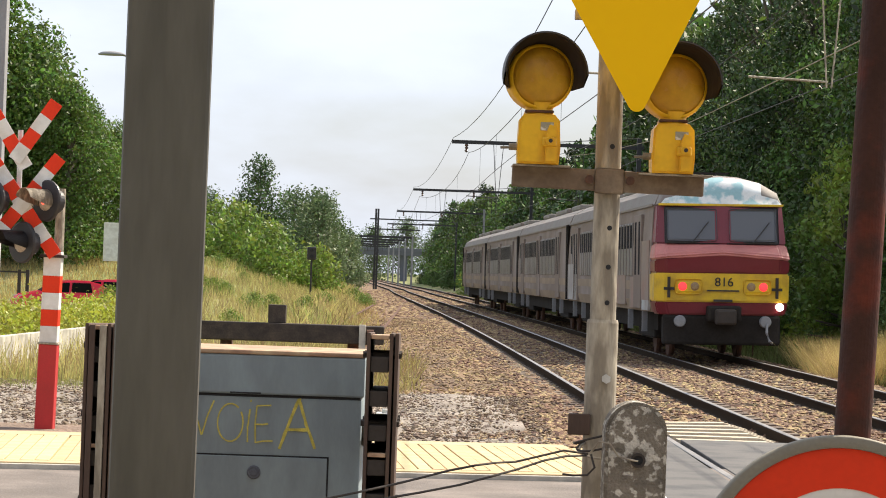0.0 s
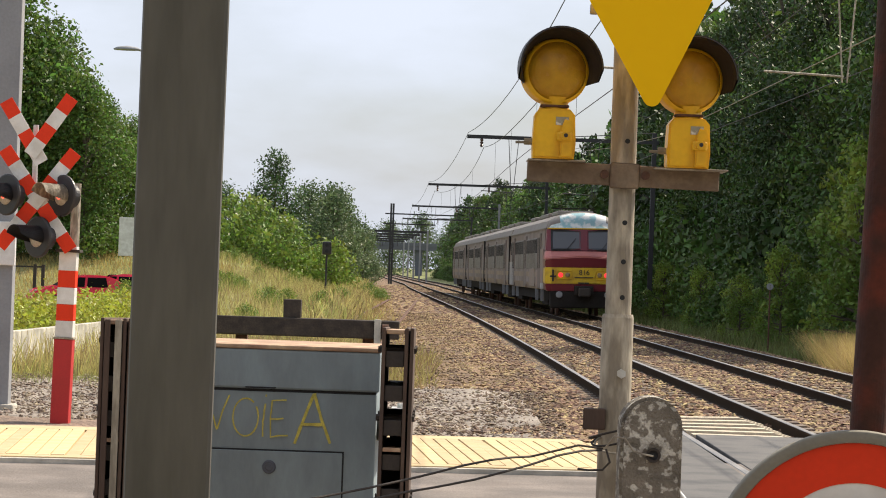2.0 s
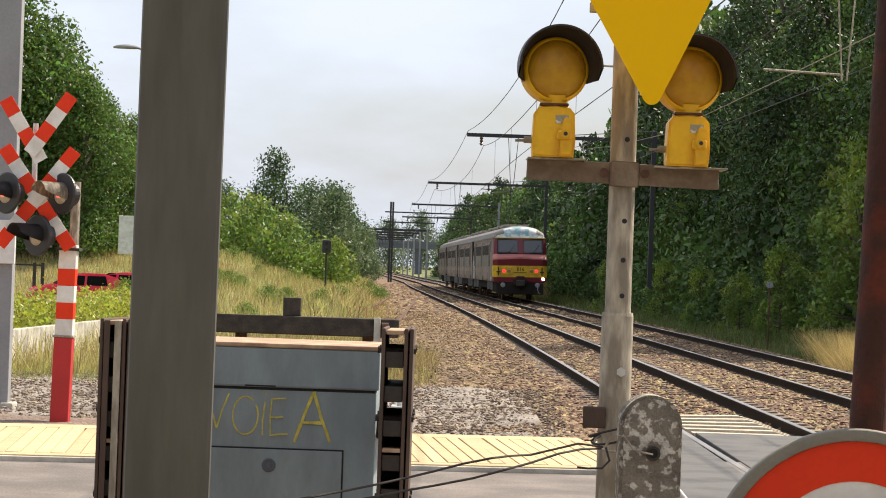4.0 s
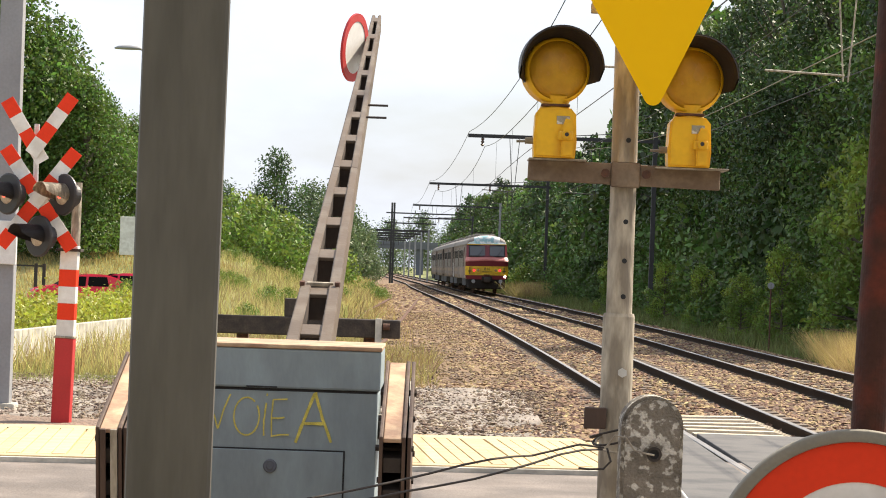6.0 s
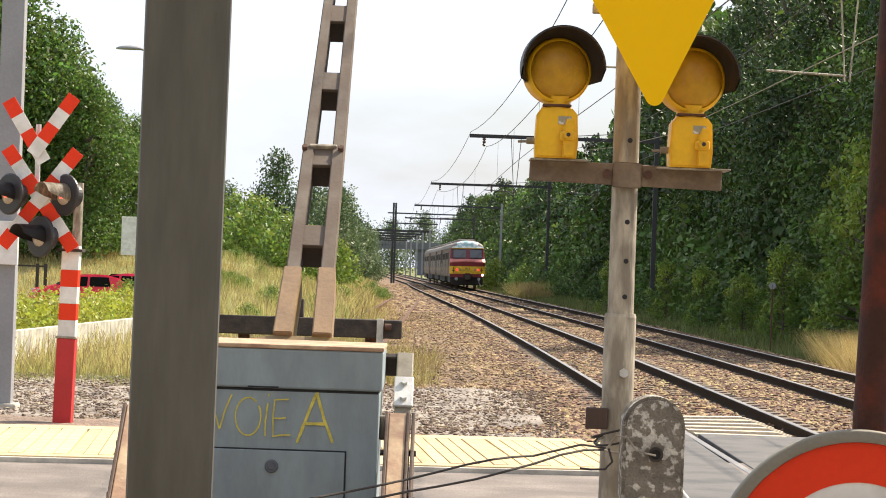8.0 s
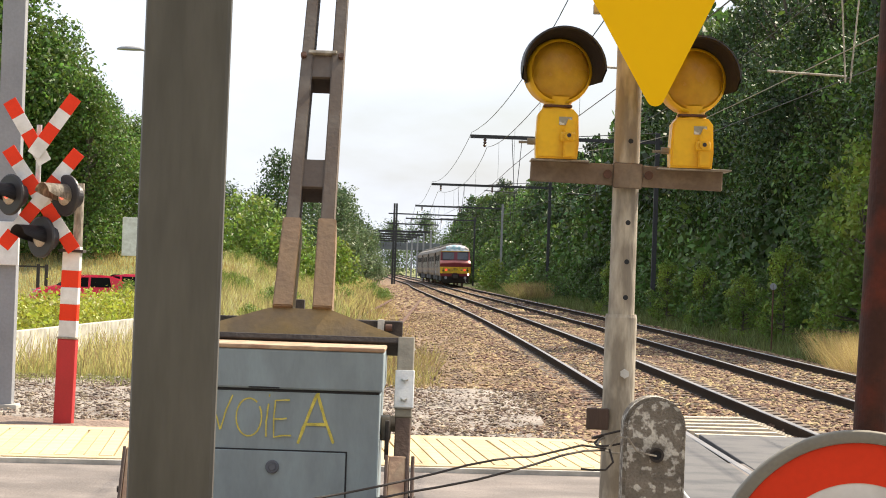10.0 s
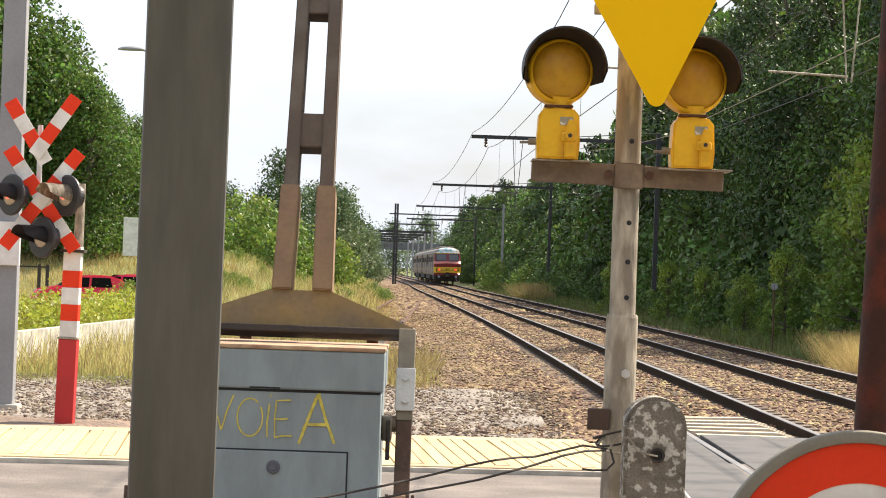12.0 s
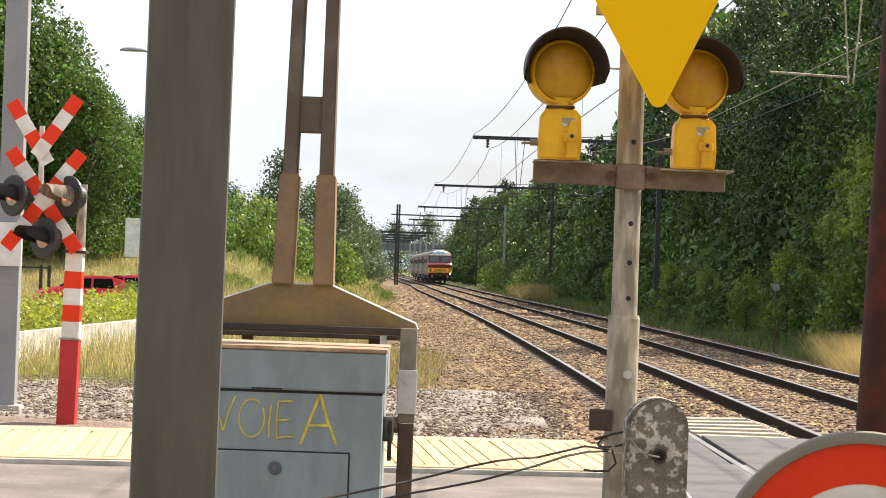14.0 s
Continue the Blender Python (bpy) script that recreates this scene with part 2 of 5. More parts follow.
# the train's red, lightened to pink as if the sun lit it
M_TRAINPINK = mat("train_red_sunlit", (0.50, 0.17, 0.15), 0.5, 0.0, 0.15, 2, 30, 0.03)
M_TRAINYEL = mat("train_yellow", (0.72, 0.47, 0.02), 0.45, 0.0, 0.1, 2, 30, 0.03, (0.55, 0.34, 0.03), 0.15, 3)
M_ROOF = mat("train_roof", (0.23, 0.185, 0.165), 0.7, 0.0, 0.2, 0.8, 12, 0.1, (0.22, 0.2, 0.18), 0.3, 0.8)
M_DOME = mat("graffiti_dome", (0.74, 0.76, 0.76), 0.55, 0.0, 0.1, 2, 20, 0.05, (0.30, 0.50, 0.55), 0.22, 3.2, hard=0.05)
M_UNDER = mat("train_underframe", (0.032, 0.028, 0.025), 1.0, 0.0, 0.3, 2, 20, 0.2, spec=0.1)
M_WINDOW = glass("dark_glass", (0.008, 0.008, 0.010), 0.85, 0.1)
M_PANELGREY = mat("dull_pane", (0.19, 0.17, 0.165), 0.5, 0.0, 0.15, 1, 12, 0.02, (0.14, 0.12, 0.11), 0.3, 1.2)
M_SCREEN = glass("windscreen_glass", (0.12, 0.125, 0.14), 0.12)
M_TAIL = glow("tail_lamp", (1.0, 0.035, 0.04), 1.0)
M_TAILOFF = mat("unlit_lamp", (0.30, 0.20, 0.10), 0.25)
M_HEAD = glow("white_lamp", (1.0, 0.92, 0.85), 3.0)
M_CROSSRED = glow("crossing_lamp_lit", (1.0, 0.08, 0.05), 2.2)
M_LAMPGLASS = mat("grey_lamp_glass", (0.42, 0.36, 0.30), 0.25)
M_CAR = mat("car_red_paint", (0.74, 0.045, 0.11), 0.15, 0.0, 0.05, 1, 10, 0)
M_TYRE = mat("tyre", (0.02, 0.02, 0.02), 0.9)
M_NUMBER = mat("black_figures", (0.02, 0.02, 0.02), 0.7)
M_BRIDGE = mat("bridge_concrete", (0.12, 0.13, 0.15), 0.9, 0.0, 0.15, 0.3, 4, 0.1)
M_LABEL = mat("white_label", (0.70, 0.68, 0.60), 0.6, 0.0, 0.1, 20, 200, 0, (0.35, 0.33, 0.25), 0.25, 60, hard=0.04)
# near-black brown that paints in the shade inside and under the boom
M_BOOM_SHADE = mat("boom_shade", (0.035, 0.026, 0.021), 0.8, 0.0, 0.25, 5, 60, 0.15, (0.06, 0.042, 0.032), 0.2, 7)


# ---- building helpers ----
def empty(name, label, category, m=None, group="", kind=""):
    ob = new(name)
    if m is not None:
        ob.matrix_basis = m
    return tagged(ob, label, category, group, kind)


def mesh_of(name, bm, material, smooth=False):
    me = bpy.data.meshes.new(name)
    bm.normal_update()
    bm.to_mesh(me)
    bm.free()
    for mt in (material if isinstance(material, (list, tuple)) else [material]):
        me.materials.append(mt)
    if smooth:
        me.shade_smooth()
    return me


def part(name, bm, material, parent=None, label="", smooth=False, m=None):
    ob = new(name, mesh_of(name, bm, material, smooth))
    if parent is not None:
        ob.parent = parent
    if m is not None:
        ob.matrix_basis = m
    return tagged(ob, label)


def thing(name, bm, material, label, category, m=None, group="", kind="", smooth=False):
    return tagged(part(name, bm, material, None, "", smooth, m), label, category, group, kind)


def box(x0, x1, y0, y1, z0, z1, bevel=0.0, bm=None, index=0):
    bm = bm or bmesh.new()
    made = bmesh.ops.create_cube(bm, size=1)["verts"]
    for v in made:
        v.co = Vector((x0 + (v.co.x + 0.5) * (x1 - x0), y0 + (v.co.y + 0.5) * (y1 - y0), z0 + (v.co.z + 0.5) * (z1 - z0)))
    for f in {f for v in made for f in v.link_faces}:
        f.material_index = index
    if bevel:
        bmesh.ops.bevel(bm, geom=list({e for v in made for e in v.link_edges}), offset=bevel, segments=2, affect="EDGES", profile=0.5)
    return bm


def rod(a, b, r0, r1=None, seg=16, bm=None):
    """A round bar from a to b."""
    bm = bm or bmesh.new()
    a, b = Vector(a), Vector(b)
    r1 = r0 if r1 is None else r1
    m = Matrix.Translation((a + b) / 2) @ (b - a).to_track_quat("Z", "Y").to_matrix().to_4x4()
    bmesh.ops.create_cone(bm, cap_ends=True, segments=seg, radius1=r0, radius2=r1, depth=(b - a).length, matrix=m)
    return bm


def prism(outline, y0, y1, bm=None, bevel=0.0):
    """An outline in x and z, given depth along y."""
    bm = bm or bmesh.new()
    front = [bm.verts.new((x, y0, z)) for x, z in outline]
    back = [bm.verts.new((x, y1, z)) for x, z in outline]
    n = len(outline)
    faces = [bm.faces.new(front), bm.faces.new(back[::-1])]
    for i in range(n):
        faces.append(bm.faces.new((front[i], back[i], back[(i + 1) % n], front[(i + 1) % n])))
    bmesh.ops.recalc_face_normals(bm, faces=faces)
    if bevel:
        bmesh.ops.bevel(bm, geom=[e for f in faces[:2] for e in f.edges], offset=bevel, segments=2, affect="EDGES")
    return bm


def lathe(profile, seg=32, bm=None, axis="z", cap=False):
    """A turned shape from (radius, height) pairs."""
    bm = bm or bmesh.new()
    rings = []
    for r, h in profile:
        ring = []
        for i in range(seg):
            a = 2 * math.pi * i / seg
            p = (r * math.cos(a), r * math.sin(a), h) if axis == "z" else (r * math.cos(a), h, r * math.sin(a))
            ring.append(bm.verts.new(p))
        rings.append(ring)
    faces = []
    for p, q in zip(rings, rings[1:]):
        for i in range(seg):
            faces.append(bm.faces.new((p[i], p[(i + 1) % seg], q[(i + 1) % seg], q[i])))
    for ring, (r, h) in ((rings[0], profile[0]), (rings[-1], profile[-1])):
        if cap and r > 1e-4:
            faces.append(bm.faces.new(ring))
    bmesh.ops.recalc_face_normals(bm, faces=faces)
    return bm


def sweep(points, r, seg=8, bm=None):
    """A round bar along points."""
    bm = bm or bmesh.new()
    pts = [Vector(p) for p in points]
    rings = []
    for i, p in enumerate(pts):
        d = (pts[min(i + 1, len(pts) - 1)] - pts[max(i - 1, 0)]).normalized()
        q = d.to_track_quat("Z", "Y")
        rings.append([bm.verts.new(p + q @ Vector((r * math.cos(2 * math.pi * k / seg), r * math.sin(2 * math.pi * k / seg), 0))) for k in range(seg)])
    for a, b in zip(rings, rings[1:]):
        for k in range(seg):
            bm.faces.new((a[k], a[(k + 1) % seg], b[(k + 1) % seg], b[k]))
    bm.faces.new(rings[0][::-1])
    bm.faces.new(rings[-1])
    return bm


def from_arrays(name, verts, faces, material, label, category, kind="", group=""):
    me = bpy.data.meshes.new(name)
    verts = np.asarray(verts, dtype=np.float32)
    faces = np.asarray(faces, dtype=np.int32)
    me.vertices.add(len(verts))
    me.vertices.foreach_set("co", verts.ravel())
    k = faces.shape[1]
    me.loops.add(faces.size)
    me.loops.foreach_set("vertex_index", faces.ravel())
    me.polygons.add(len(faces))
    me.polygons.foreach_set("loop_start", np.arange(0, faces.size, k, dtype=np.int32))
    me.update(calc_edges=True)
    me.materials.append(material)
    ob = new(name, me)
    return tagged(ob, label, category, group, kind)


# ---- the lie of the tracks ----
def mid(y):
    """Where the middle of the near track lies across, y metres out."""
    u = (min(max(y, -60), 265) - 27) / 100
    x = 3.45 - 0.90 * u - 1.62 * u * u + 0.40 * u ** 3
    if y > 265:
        x += (y - 265) * -0.0340
    return x


def bearing(y):
    return math.atan2(mid(y - 2) - mid(y + 2), 4.0)


SIX = 3.6          # between the middles of both tracks


def dip(x, y):
    """How far the tracks lean into the bend: the rails towards the meadow lie lower. x counts from the near track's middle."""
    return -0.07 * min(1, max(0, (y - 27) / 6)) * float(np.interp(x, [-0.75, 0.75, SIX - 0.75, SIX + 0.75], [1, 0, 1, 0]))


ROAD_NEAR = 9.2

# ---- ground ----
rng = np.random.default_rng(7)


def ground_height(x, y):
    """Gently uneven ground, level at the road and tracks."""
    off = min(abs(x - mid(y) - SIX / 2), 60)
    rough_ = 0.10 * noise.noise((x * 0.12, y * 0.05, 3)) + 0.05 * noise.noise((x * 0.6, y * 0.3, 9))
    k = min(1, max(0, (off - 6) / 8)) * min(1, max(0, (y - 27) / 10))
    bank = 0.0
    if y > 30 and x > mid(y) + SIX + 3:
        bank = min(1.2, (x - mid(y) - SIX - 3) * 0.22) * min(1, (y - 30) / 12)
    if x < mid(y) - 6:
        far_left = min(1, max(0, (-9.5 - x) / 2))
        open_ = 1.1 * min(1, max(0, (y - 50) / 60)) * min(1, (mid(y) - 6 - x) / 4)
        lot = -0.38 * min(1, max(0, (y - 66) / 16)) + 2.3 * min(1, max(0, (y - 109) / 14))
        bank = open_ + (lot - open_) * far_left
    lay = -0.16 - 0.3 * min(1, max(0, (7.6 - off) / 1.2)) * min(1, max(0, (y - 24) / 4))
    return lay + rough_ * k + bank


def build_ground():
    bm = bmesh.new()
    xs = [-2500, -900, -300, -120, -60, -40, -30] + [-24 + i for i in range(49)] + [30, 40, 60, 120, 300, 900, 2500]
    ys = [-800, -200, -60, -20, 0, 9, 18] + [20 + 2.5 * i for i in range(60)] + [180 + 10 * i for i in range(14)] + [340, 400, 500, 700, 1200, 3500]
    grid = [[bm.verts.new((x, y, ground_height(x, y))) for x in xs] for y in ys]
    for i in range(len(ys) - 1):
        for j in range(len(xs) - 1):
            bm.faces.new((grid[i][j], grid[i][j + 1], grid[i + 1][j + 1], grid[i + 1][j]))
    thing("ground", bm, M_EARTH, "dry grassy soil of the trackside meadow", "ground", kind="structure", smooth=True)
    # the road over the crossing and the panels between the rails
    thing("road", box(-40, 30, ROAD_NEAR - 9, 22.5, -0.3, -0.006), M_ROAD, "worn pale grey asphalt of the crossing road", "road", kind="structure")
    bm = bmesh.new()
    for x0, x1 in ((-40, mid(24) - 0.81), (mid(24) - 0.66, mid(24) + 0.66), (mid(24) + 0.81, mid(24) + SIX - 0.81),
                   (mid(24) + SIX - 0.66, mid(24) + SIX + 0.66), (mid(24) + SIX + 0.81, 30)):
        if x0 > 0 or x1 > 0:
            box(max(x0, 1.78), x1, 13.0, 26.4, -0.25, 0.004, 0.01, bm)
    thing("crossing_deck", bm, M_PANEL, "grey concrete panels between the rails", "pavement", kind="structure")


def build_rails():
    prof = [(-0.07, -0.16), (0.07, -0.16), (0.07, -0.145), (0.012, -0.125), (0.010, -0.045), (0.036, -0.036), (0.036, -0.006), (0.030, 0.0),
            (-0.030, 0.0), (-0.036, -0.006), (-0.036, -0.036), (-0.010, -0.045), (-0.012, -0.125), (-0.07, -0.145)]
    ys = [-30 + 3 * i for i in range(110)] + [300 + 12 * i for i in range(32)]
    for track, off in (("near", 0.0), ("far", SIX)):
        base = empty("railway_track", "running rails on sleepers, worn bright on top" if off == 0 else "second track of worn rails on sleepers",
                     "railway track", kind="structure", group="running tracks")
        for side in (-0.75, 0.75):
            bm = bmesh.new()
            rings = [[bm.verts.new((mid(y) + off + side + x, y, z + dip(off + side, y))) for x, z in prof] for y in ys]
            for a, b in zip(rings, rings[1:]):
                for i in range(len(prof)):
                    f = bm.faces.new((a[i], a[(i + 1) % len(prof)], b[(i + 1) % len(prof)], b[i]))
                    f.material_index = 1 if i in (6, 7, 8) else 0
            bmesh.ops.recalc_face_normals(bm, faces=bm.faces[:])
            part("rail", bm, [M_RAIL, M_RAILTOP], base)
        data = mesh_of("sleeper", box(-1.25, 1.25, -0.12, 0.12, -0.30, -0.135, 0.012), M_SLEEPER)
        for i in range(120):
            y = 27.2 + 0.62 * i
            ob = new("sleeper", data)
            ob.parent = base
            low_ = dip(off, y)
            ob.matrix_basis = pose(mid(y) + off, y, low_, 0, math.degrees(low_ / 0.75), math.degrees(bearing(y)))


def build_ballast():
    bm = bmesh.new()
    ys = [26.4 + 1.2 * i for i in range(60)] + [100 + 5 * i for i in range(110)]
    shape = [(-5.9, -0.48), (-5.2, -0.30), (-3.6, -0.24), (-1.75, -0.165), (-0.9, -0.165), (-0.6, -0.175), (0.6, -0.175), (0.9, -0.165), (1.8, -0.15),
             (SIX - 0.9, -0.165), (SIX - 0.6, -0.175), (SIX + 0.6, -0.175), (SIX + 0.9, -0.165), (SIX + 1.7, -0.17), (SIX + 3.0, -0.35)]
    rows = [[bm.verts.new((mid(y) + x, y, z + dip(x, y) + 0.03 * noise.noise((x * 2, y * 1.3, 5)))) for x, z in shape] for y in ys]
    for a, b in zip(rows, rows[1:]):
        for i in range(len(shape) - 1):
            bm.faces.new((a[i], a[i + 1], b[i + 1], b[i])).material_index = 1 if i < 3 and a[0].co.y > 35 else 0
    thing("ballast_bed", bm, [M_BALLAST, M_HUMUS], "brown crushed-stone ballast bed under both tracks", "ballast", kind="structure", smooth=True)


STONE_V = np.array([(1, 0, 0.1), (-1, 0.1, 0), (0.1, 1, 0), (0, -1, 0.1), (0.1, 0, 1), (0, 0.1, -1)], dtype=np.float32)
STONE_F = np.array([(0, 2, 4), (2, 1, 4), (1, 3, 4), (3, 0, 4), (2, 0, 5), (1, 2, 5), (3, 1, 5), (0, 3, 5)])


def stones(name, spots, sizes, material, label):
    n = len(spots)
    v = (STONE_V[None] * (1 + 0.5 * (rng.random((n, 6, 1)) - 0.5)) + 0.5 * (rng.random((n, 6, 3)) - 0.5)) * sizes[:, None, None]
    v = v * (0.6 + 0.8 * rng.random((n, 1, 3))) * np.array([1.15, 1.15, 0.5])
    a = rng.random(n) * 6.28
    c, s = np.cos(a)[:, None], np.sin(a)[:, None]
    v = np.stack([v[..., 0] * c - v[..., 1] * s, v[..., 0] * s + v[..., 1] * c, v[..., 2]], -1) + spots[:, None, :]
    f = STONE_F[None] + 6 * np.arange(n)[:, None, None]
    ob = from_arrays(name, v.reshape(-1, 3), f.reshape(-1, 3), material, label, "stones", kind="stuff")
    ob.data.shade_flat()
    return ob


def build_stones():
    n = 38000
    y = 26.6 + 78 * rng.random(n) ** 1.5
    x = -5.0 + (SIX + 7.6) * rng.random(n)
    m = np.array([mid(v) for v in y])
    z = np.interp(x, [-5.2, -3.6, -1.75, -0.9, 0.9, 1.8, SIX + 1.7, SIX + 3], [-0.30, -0.24, -0.165, -0.165, -0.165, -0.15, -0.165, -0.35])
    keep = (np.abs(np.abs(x) - 0.75) > 0.09) & (np.abs(np.abs(x - SIX) - 0.75) > 0.09)
    z = np.where((np.abs(x) < 0.64) | (np.abs(x - SIX) < 0.64), -0.135, z)
    heap = 0.06 * np.exp(-((x + 2.4) / 0.8) ** 2)
    sunk = np.array([dip(a, b) for a, b in zip(x, y)])
    spots = np.stack([x + m, y, z + 0.01 + heap + sunk], -1)[keep]
    edge = -1.9 + 0.5 * np.sin(spots[:, 1] * 0.45) + 0.4 * (rng.random(len(spots)) - 0.5)
    humus = (x[keep] < edge) & (spots[:, 1] > 34 + 3 * rng.random(len(spots)))
    size = 0.022 + 0.03 * rng.random(len(spots))
    stones("ballast_stones", spots[~humus], size[~humus], M_BALLAST_STONE, "loose brown ballast stones along the tracks")
    stones("shoulder_stones", spots[humus], size[humus] * 0.8, M_HUMUS, "dark earthy stones on the overgrown shoulder")
    n = 26000
    m_far = 8000
    y = 80 + 190 * rng.random(m_far) ** 1.4
    x = -5.4 + (SIX + 8.0) * rng.random(m_far)
    m = np.array([mid(v) for v in y])
    z = np.interp(x, [-5.4, -3.6, -1.75, SIX + 1.7, SIX + 3], [-0.32, -0.24, -0.165, -0.165, -0.35])
    keep = (np.abs(np.abs(x) - 0.75) > 0.13) & (np.abs(np.abs(x - SIX) - 0.75) > 0.13)
    sunk = np.array([dip(a, b) for a, b in zip(x, y)])
    spots = np.stack([x + m, y, z + 0.01 + sunk], -1)[keep]
    stones("ballast_stones", spots, 0.05 + 0.07 * rng.random(len(spots)), M_BALLAST_STONE, "brown ballast stones farther along the tracks")
    y = 24.2 + 13 * rng.random(n) ** 1.3
    x = -9 + 10.6 * rng.random(n)
    keep = (x > -2.3) | (y > 27.2 + 0.5 * np.sin(x * 2.1)) | (rng.random(n) < 0.10)
    spots = np.stack([x, y, -0.15 + 0.05 * rng.random(n)], -1)[keep]
    n = len(spots)
    stones("grey_gravel", spots, 0.012 + 0.024 * rng.random(n) ** 2, M_STONE_GREY, "grey crushed stone beside the crossing")
    bm = bmesh.new()
    bmesh.ops.create_grid(bm, x_segments=40, y_segments=50, size=0.5)
    for v in bm.verts:
        x, y = -4.2 + v.co.x * 11, 30.5 + v.co.y * 13
        v.co = Vector((x, y, -0.14 + 0.05 * noise.noise((x * 1.2, y * 0.8, 1))))
    bed = thing("gravel_bed", bm, M_GRAVELBED, "grey gravel strip beside the crossing", "gravel", kind="structure", smooth=True)
    bm = bmesh.new()
    bmesh.ops.create_grid(bm, x_segments=60, y_segments=24, size=0.5)
    for v in bm.verts:
        x, y = -6.0 + v.co.x * 7.6, 25.2 + v.co.y * 4.1
        edge = min(1, (0.5 - abs(v.co.x)) * 8, (0.5 - abs(v.co.y)) * 5)
        v.co = Vector((x, y, -0.20 + 0.13 * edge + 0.035 * noise.noise((x * 2.2, y * 1.8, 4))))
    thing("bare_soil", bm, M_SOIL, "bare brown soil with litter beside the footway", "soil", kind="structure", smooth=True)
    # the nearest stones lie singly
    for parent, material, x0, x1, y0, y1, z in ((bed, M_STONE_GREY, -2.2, 1.6, 24.2, 27.5, -0.10), (bpy.data.objects["ballast_bed"], M_BALLAST_STONE, 3.9, 6.2, 26.8, 31.0, -0.125)):
        models = []
        for k in range(5):
            bm = bmesh.new()
            vs = [bm.verts.new(Vector((p[0] * 1.1, p[1], p[2] * 0.6)) * (0.7 + 0.6 * rng.random()) * 0.042) for p in STONE_V.tolist()]
            for f in STONE_F:
                bm.faces.new([vs[q] for q in f])
            models.append(mesh_of("stone", bm, material))
        for k in range(150):
            x, y = x0 + (x1 - x0) * rng.random(), y0 + (y1 - y0) * rng.random()
            ob = new("stone", models[k % 5])
            ob.parent = parent
            ob.matrix_basis = pose(x, y, z, 0, 0, 360 * rng.random())


def build_planks():
    """The raised yellow footway: boards side by side, with dark joints and a kerb edge."""
    for x_from, x_to, y0, y1 in ((-12.0, 1.70, 20.2, 23.87),):
        base = empty("footway", "raised footway of pale yellow weathered boards", "footway", kind="structure")
        base.matrix_basis = pose(2.865, 0.385, 0, 0, 0, 7.5)
        part("footway_edge", box(x_from, x_to, y0 - 0.06, y0, -0.16, 0.035, 0.006), M_CONCRETE, base, "pale concrete kerb edge")
        part("footway_bed", box(x_from, x_to, y0, y1, -0.16, 0.012), M_RUST, base)
        part("footway_border", box(x_from, x_to, y1 - 0.42, y1, 0.013, 0.046, 0.004), M_PLANK, base, "plain pale border strip")
        part("footway_border", box(x_from, x_to, y0 + 0.005, y0 + 0.22, 0.013, 0.046, 0.004), M_PLANK, base, "plain pale border strip")
        w = 0.121
        data = mesh_of("board", box(-w / 2 + 0.006, w / 2 - 0.006, 0, y1 - y0 - 0.68, 0.0, 0.045, 0.004), M_PLANK)
        for i in range(int((x_to - x_from) / w)):
            ob = new("board", data)
            ob.parent = base
            ob.matrix_basis = pose(x_from + 0.1 + w * (i + 0.5), y0 + 0.24, 0.002 * (i % 3), 0, 0, -2.7 + 0.3 * noise.noise((i * 0.7, 0, 2)))
    # pale slats of the ramp against trespass between the near rails
    base = empty("trespass_guard", "row of pale slanted slats between the rails", "trespass guard", kind="structure")
    for i in range(6):
        y = 26.75 + 0.74 * i
        bm = prism([(-0.64, -0.13), (0.64, -0.13), (0.64, -0.10), (0.34, -0.015), (-0.64, -0.015)], -0.12, 0.12, bevel=0.01)
        part("slat", bm, M_SLAT, base, m=pose(mid(y), y, dip(0, y), 0, math.degrees(dip(0, y) / 0.75), math.degrees(bearing(y))))


# ---- plants ----
def leaf_cloud(count, centres, radii, size, squash=0.8, seed=1):
    """Leaf quads on the outer part of several lumps. Returns vertices and faces."""
    g = np.random.default_rng(seed)
    radii = np.asarray(radii, dtype=float)
    pick = g.choice(len(centres), count, p=radii ** 2 / (radii ** 2).sum())
    d = g.normal(size=(count, 3))
    d /= np.linalg.norm(d, axis=1)[:, None]
    depth = 1 - 0.55 * g.random(count) ** 2.2 + 0.16 * g.normal(size=count)
    p = np.asarray(centres)[pick] + d * (radii[pick] * depth)[:, None] * np.array([1, 1, squash])
    n = d + 0.9 * g.normal(size=(count, 3))
    n /= np.linalg.norm(n, axis=1)[:, None]
    t = np.cross(n, g.normal(size=(count, 3)))
    t /= np.linalg.norm(t, axis=1)[:, None]
    b = np.cross(n, t)
    s = (size * (0.5 + g.random(count)))[:, None]
    v = np.stack([p - t * s, p - b * s * 0.55, p + t * s, p + b * s * 0.55], 1)
    f = np.arange(count * 4).reshape(count, 4)
    return v.reshape(-1, 3), f


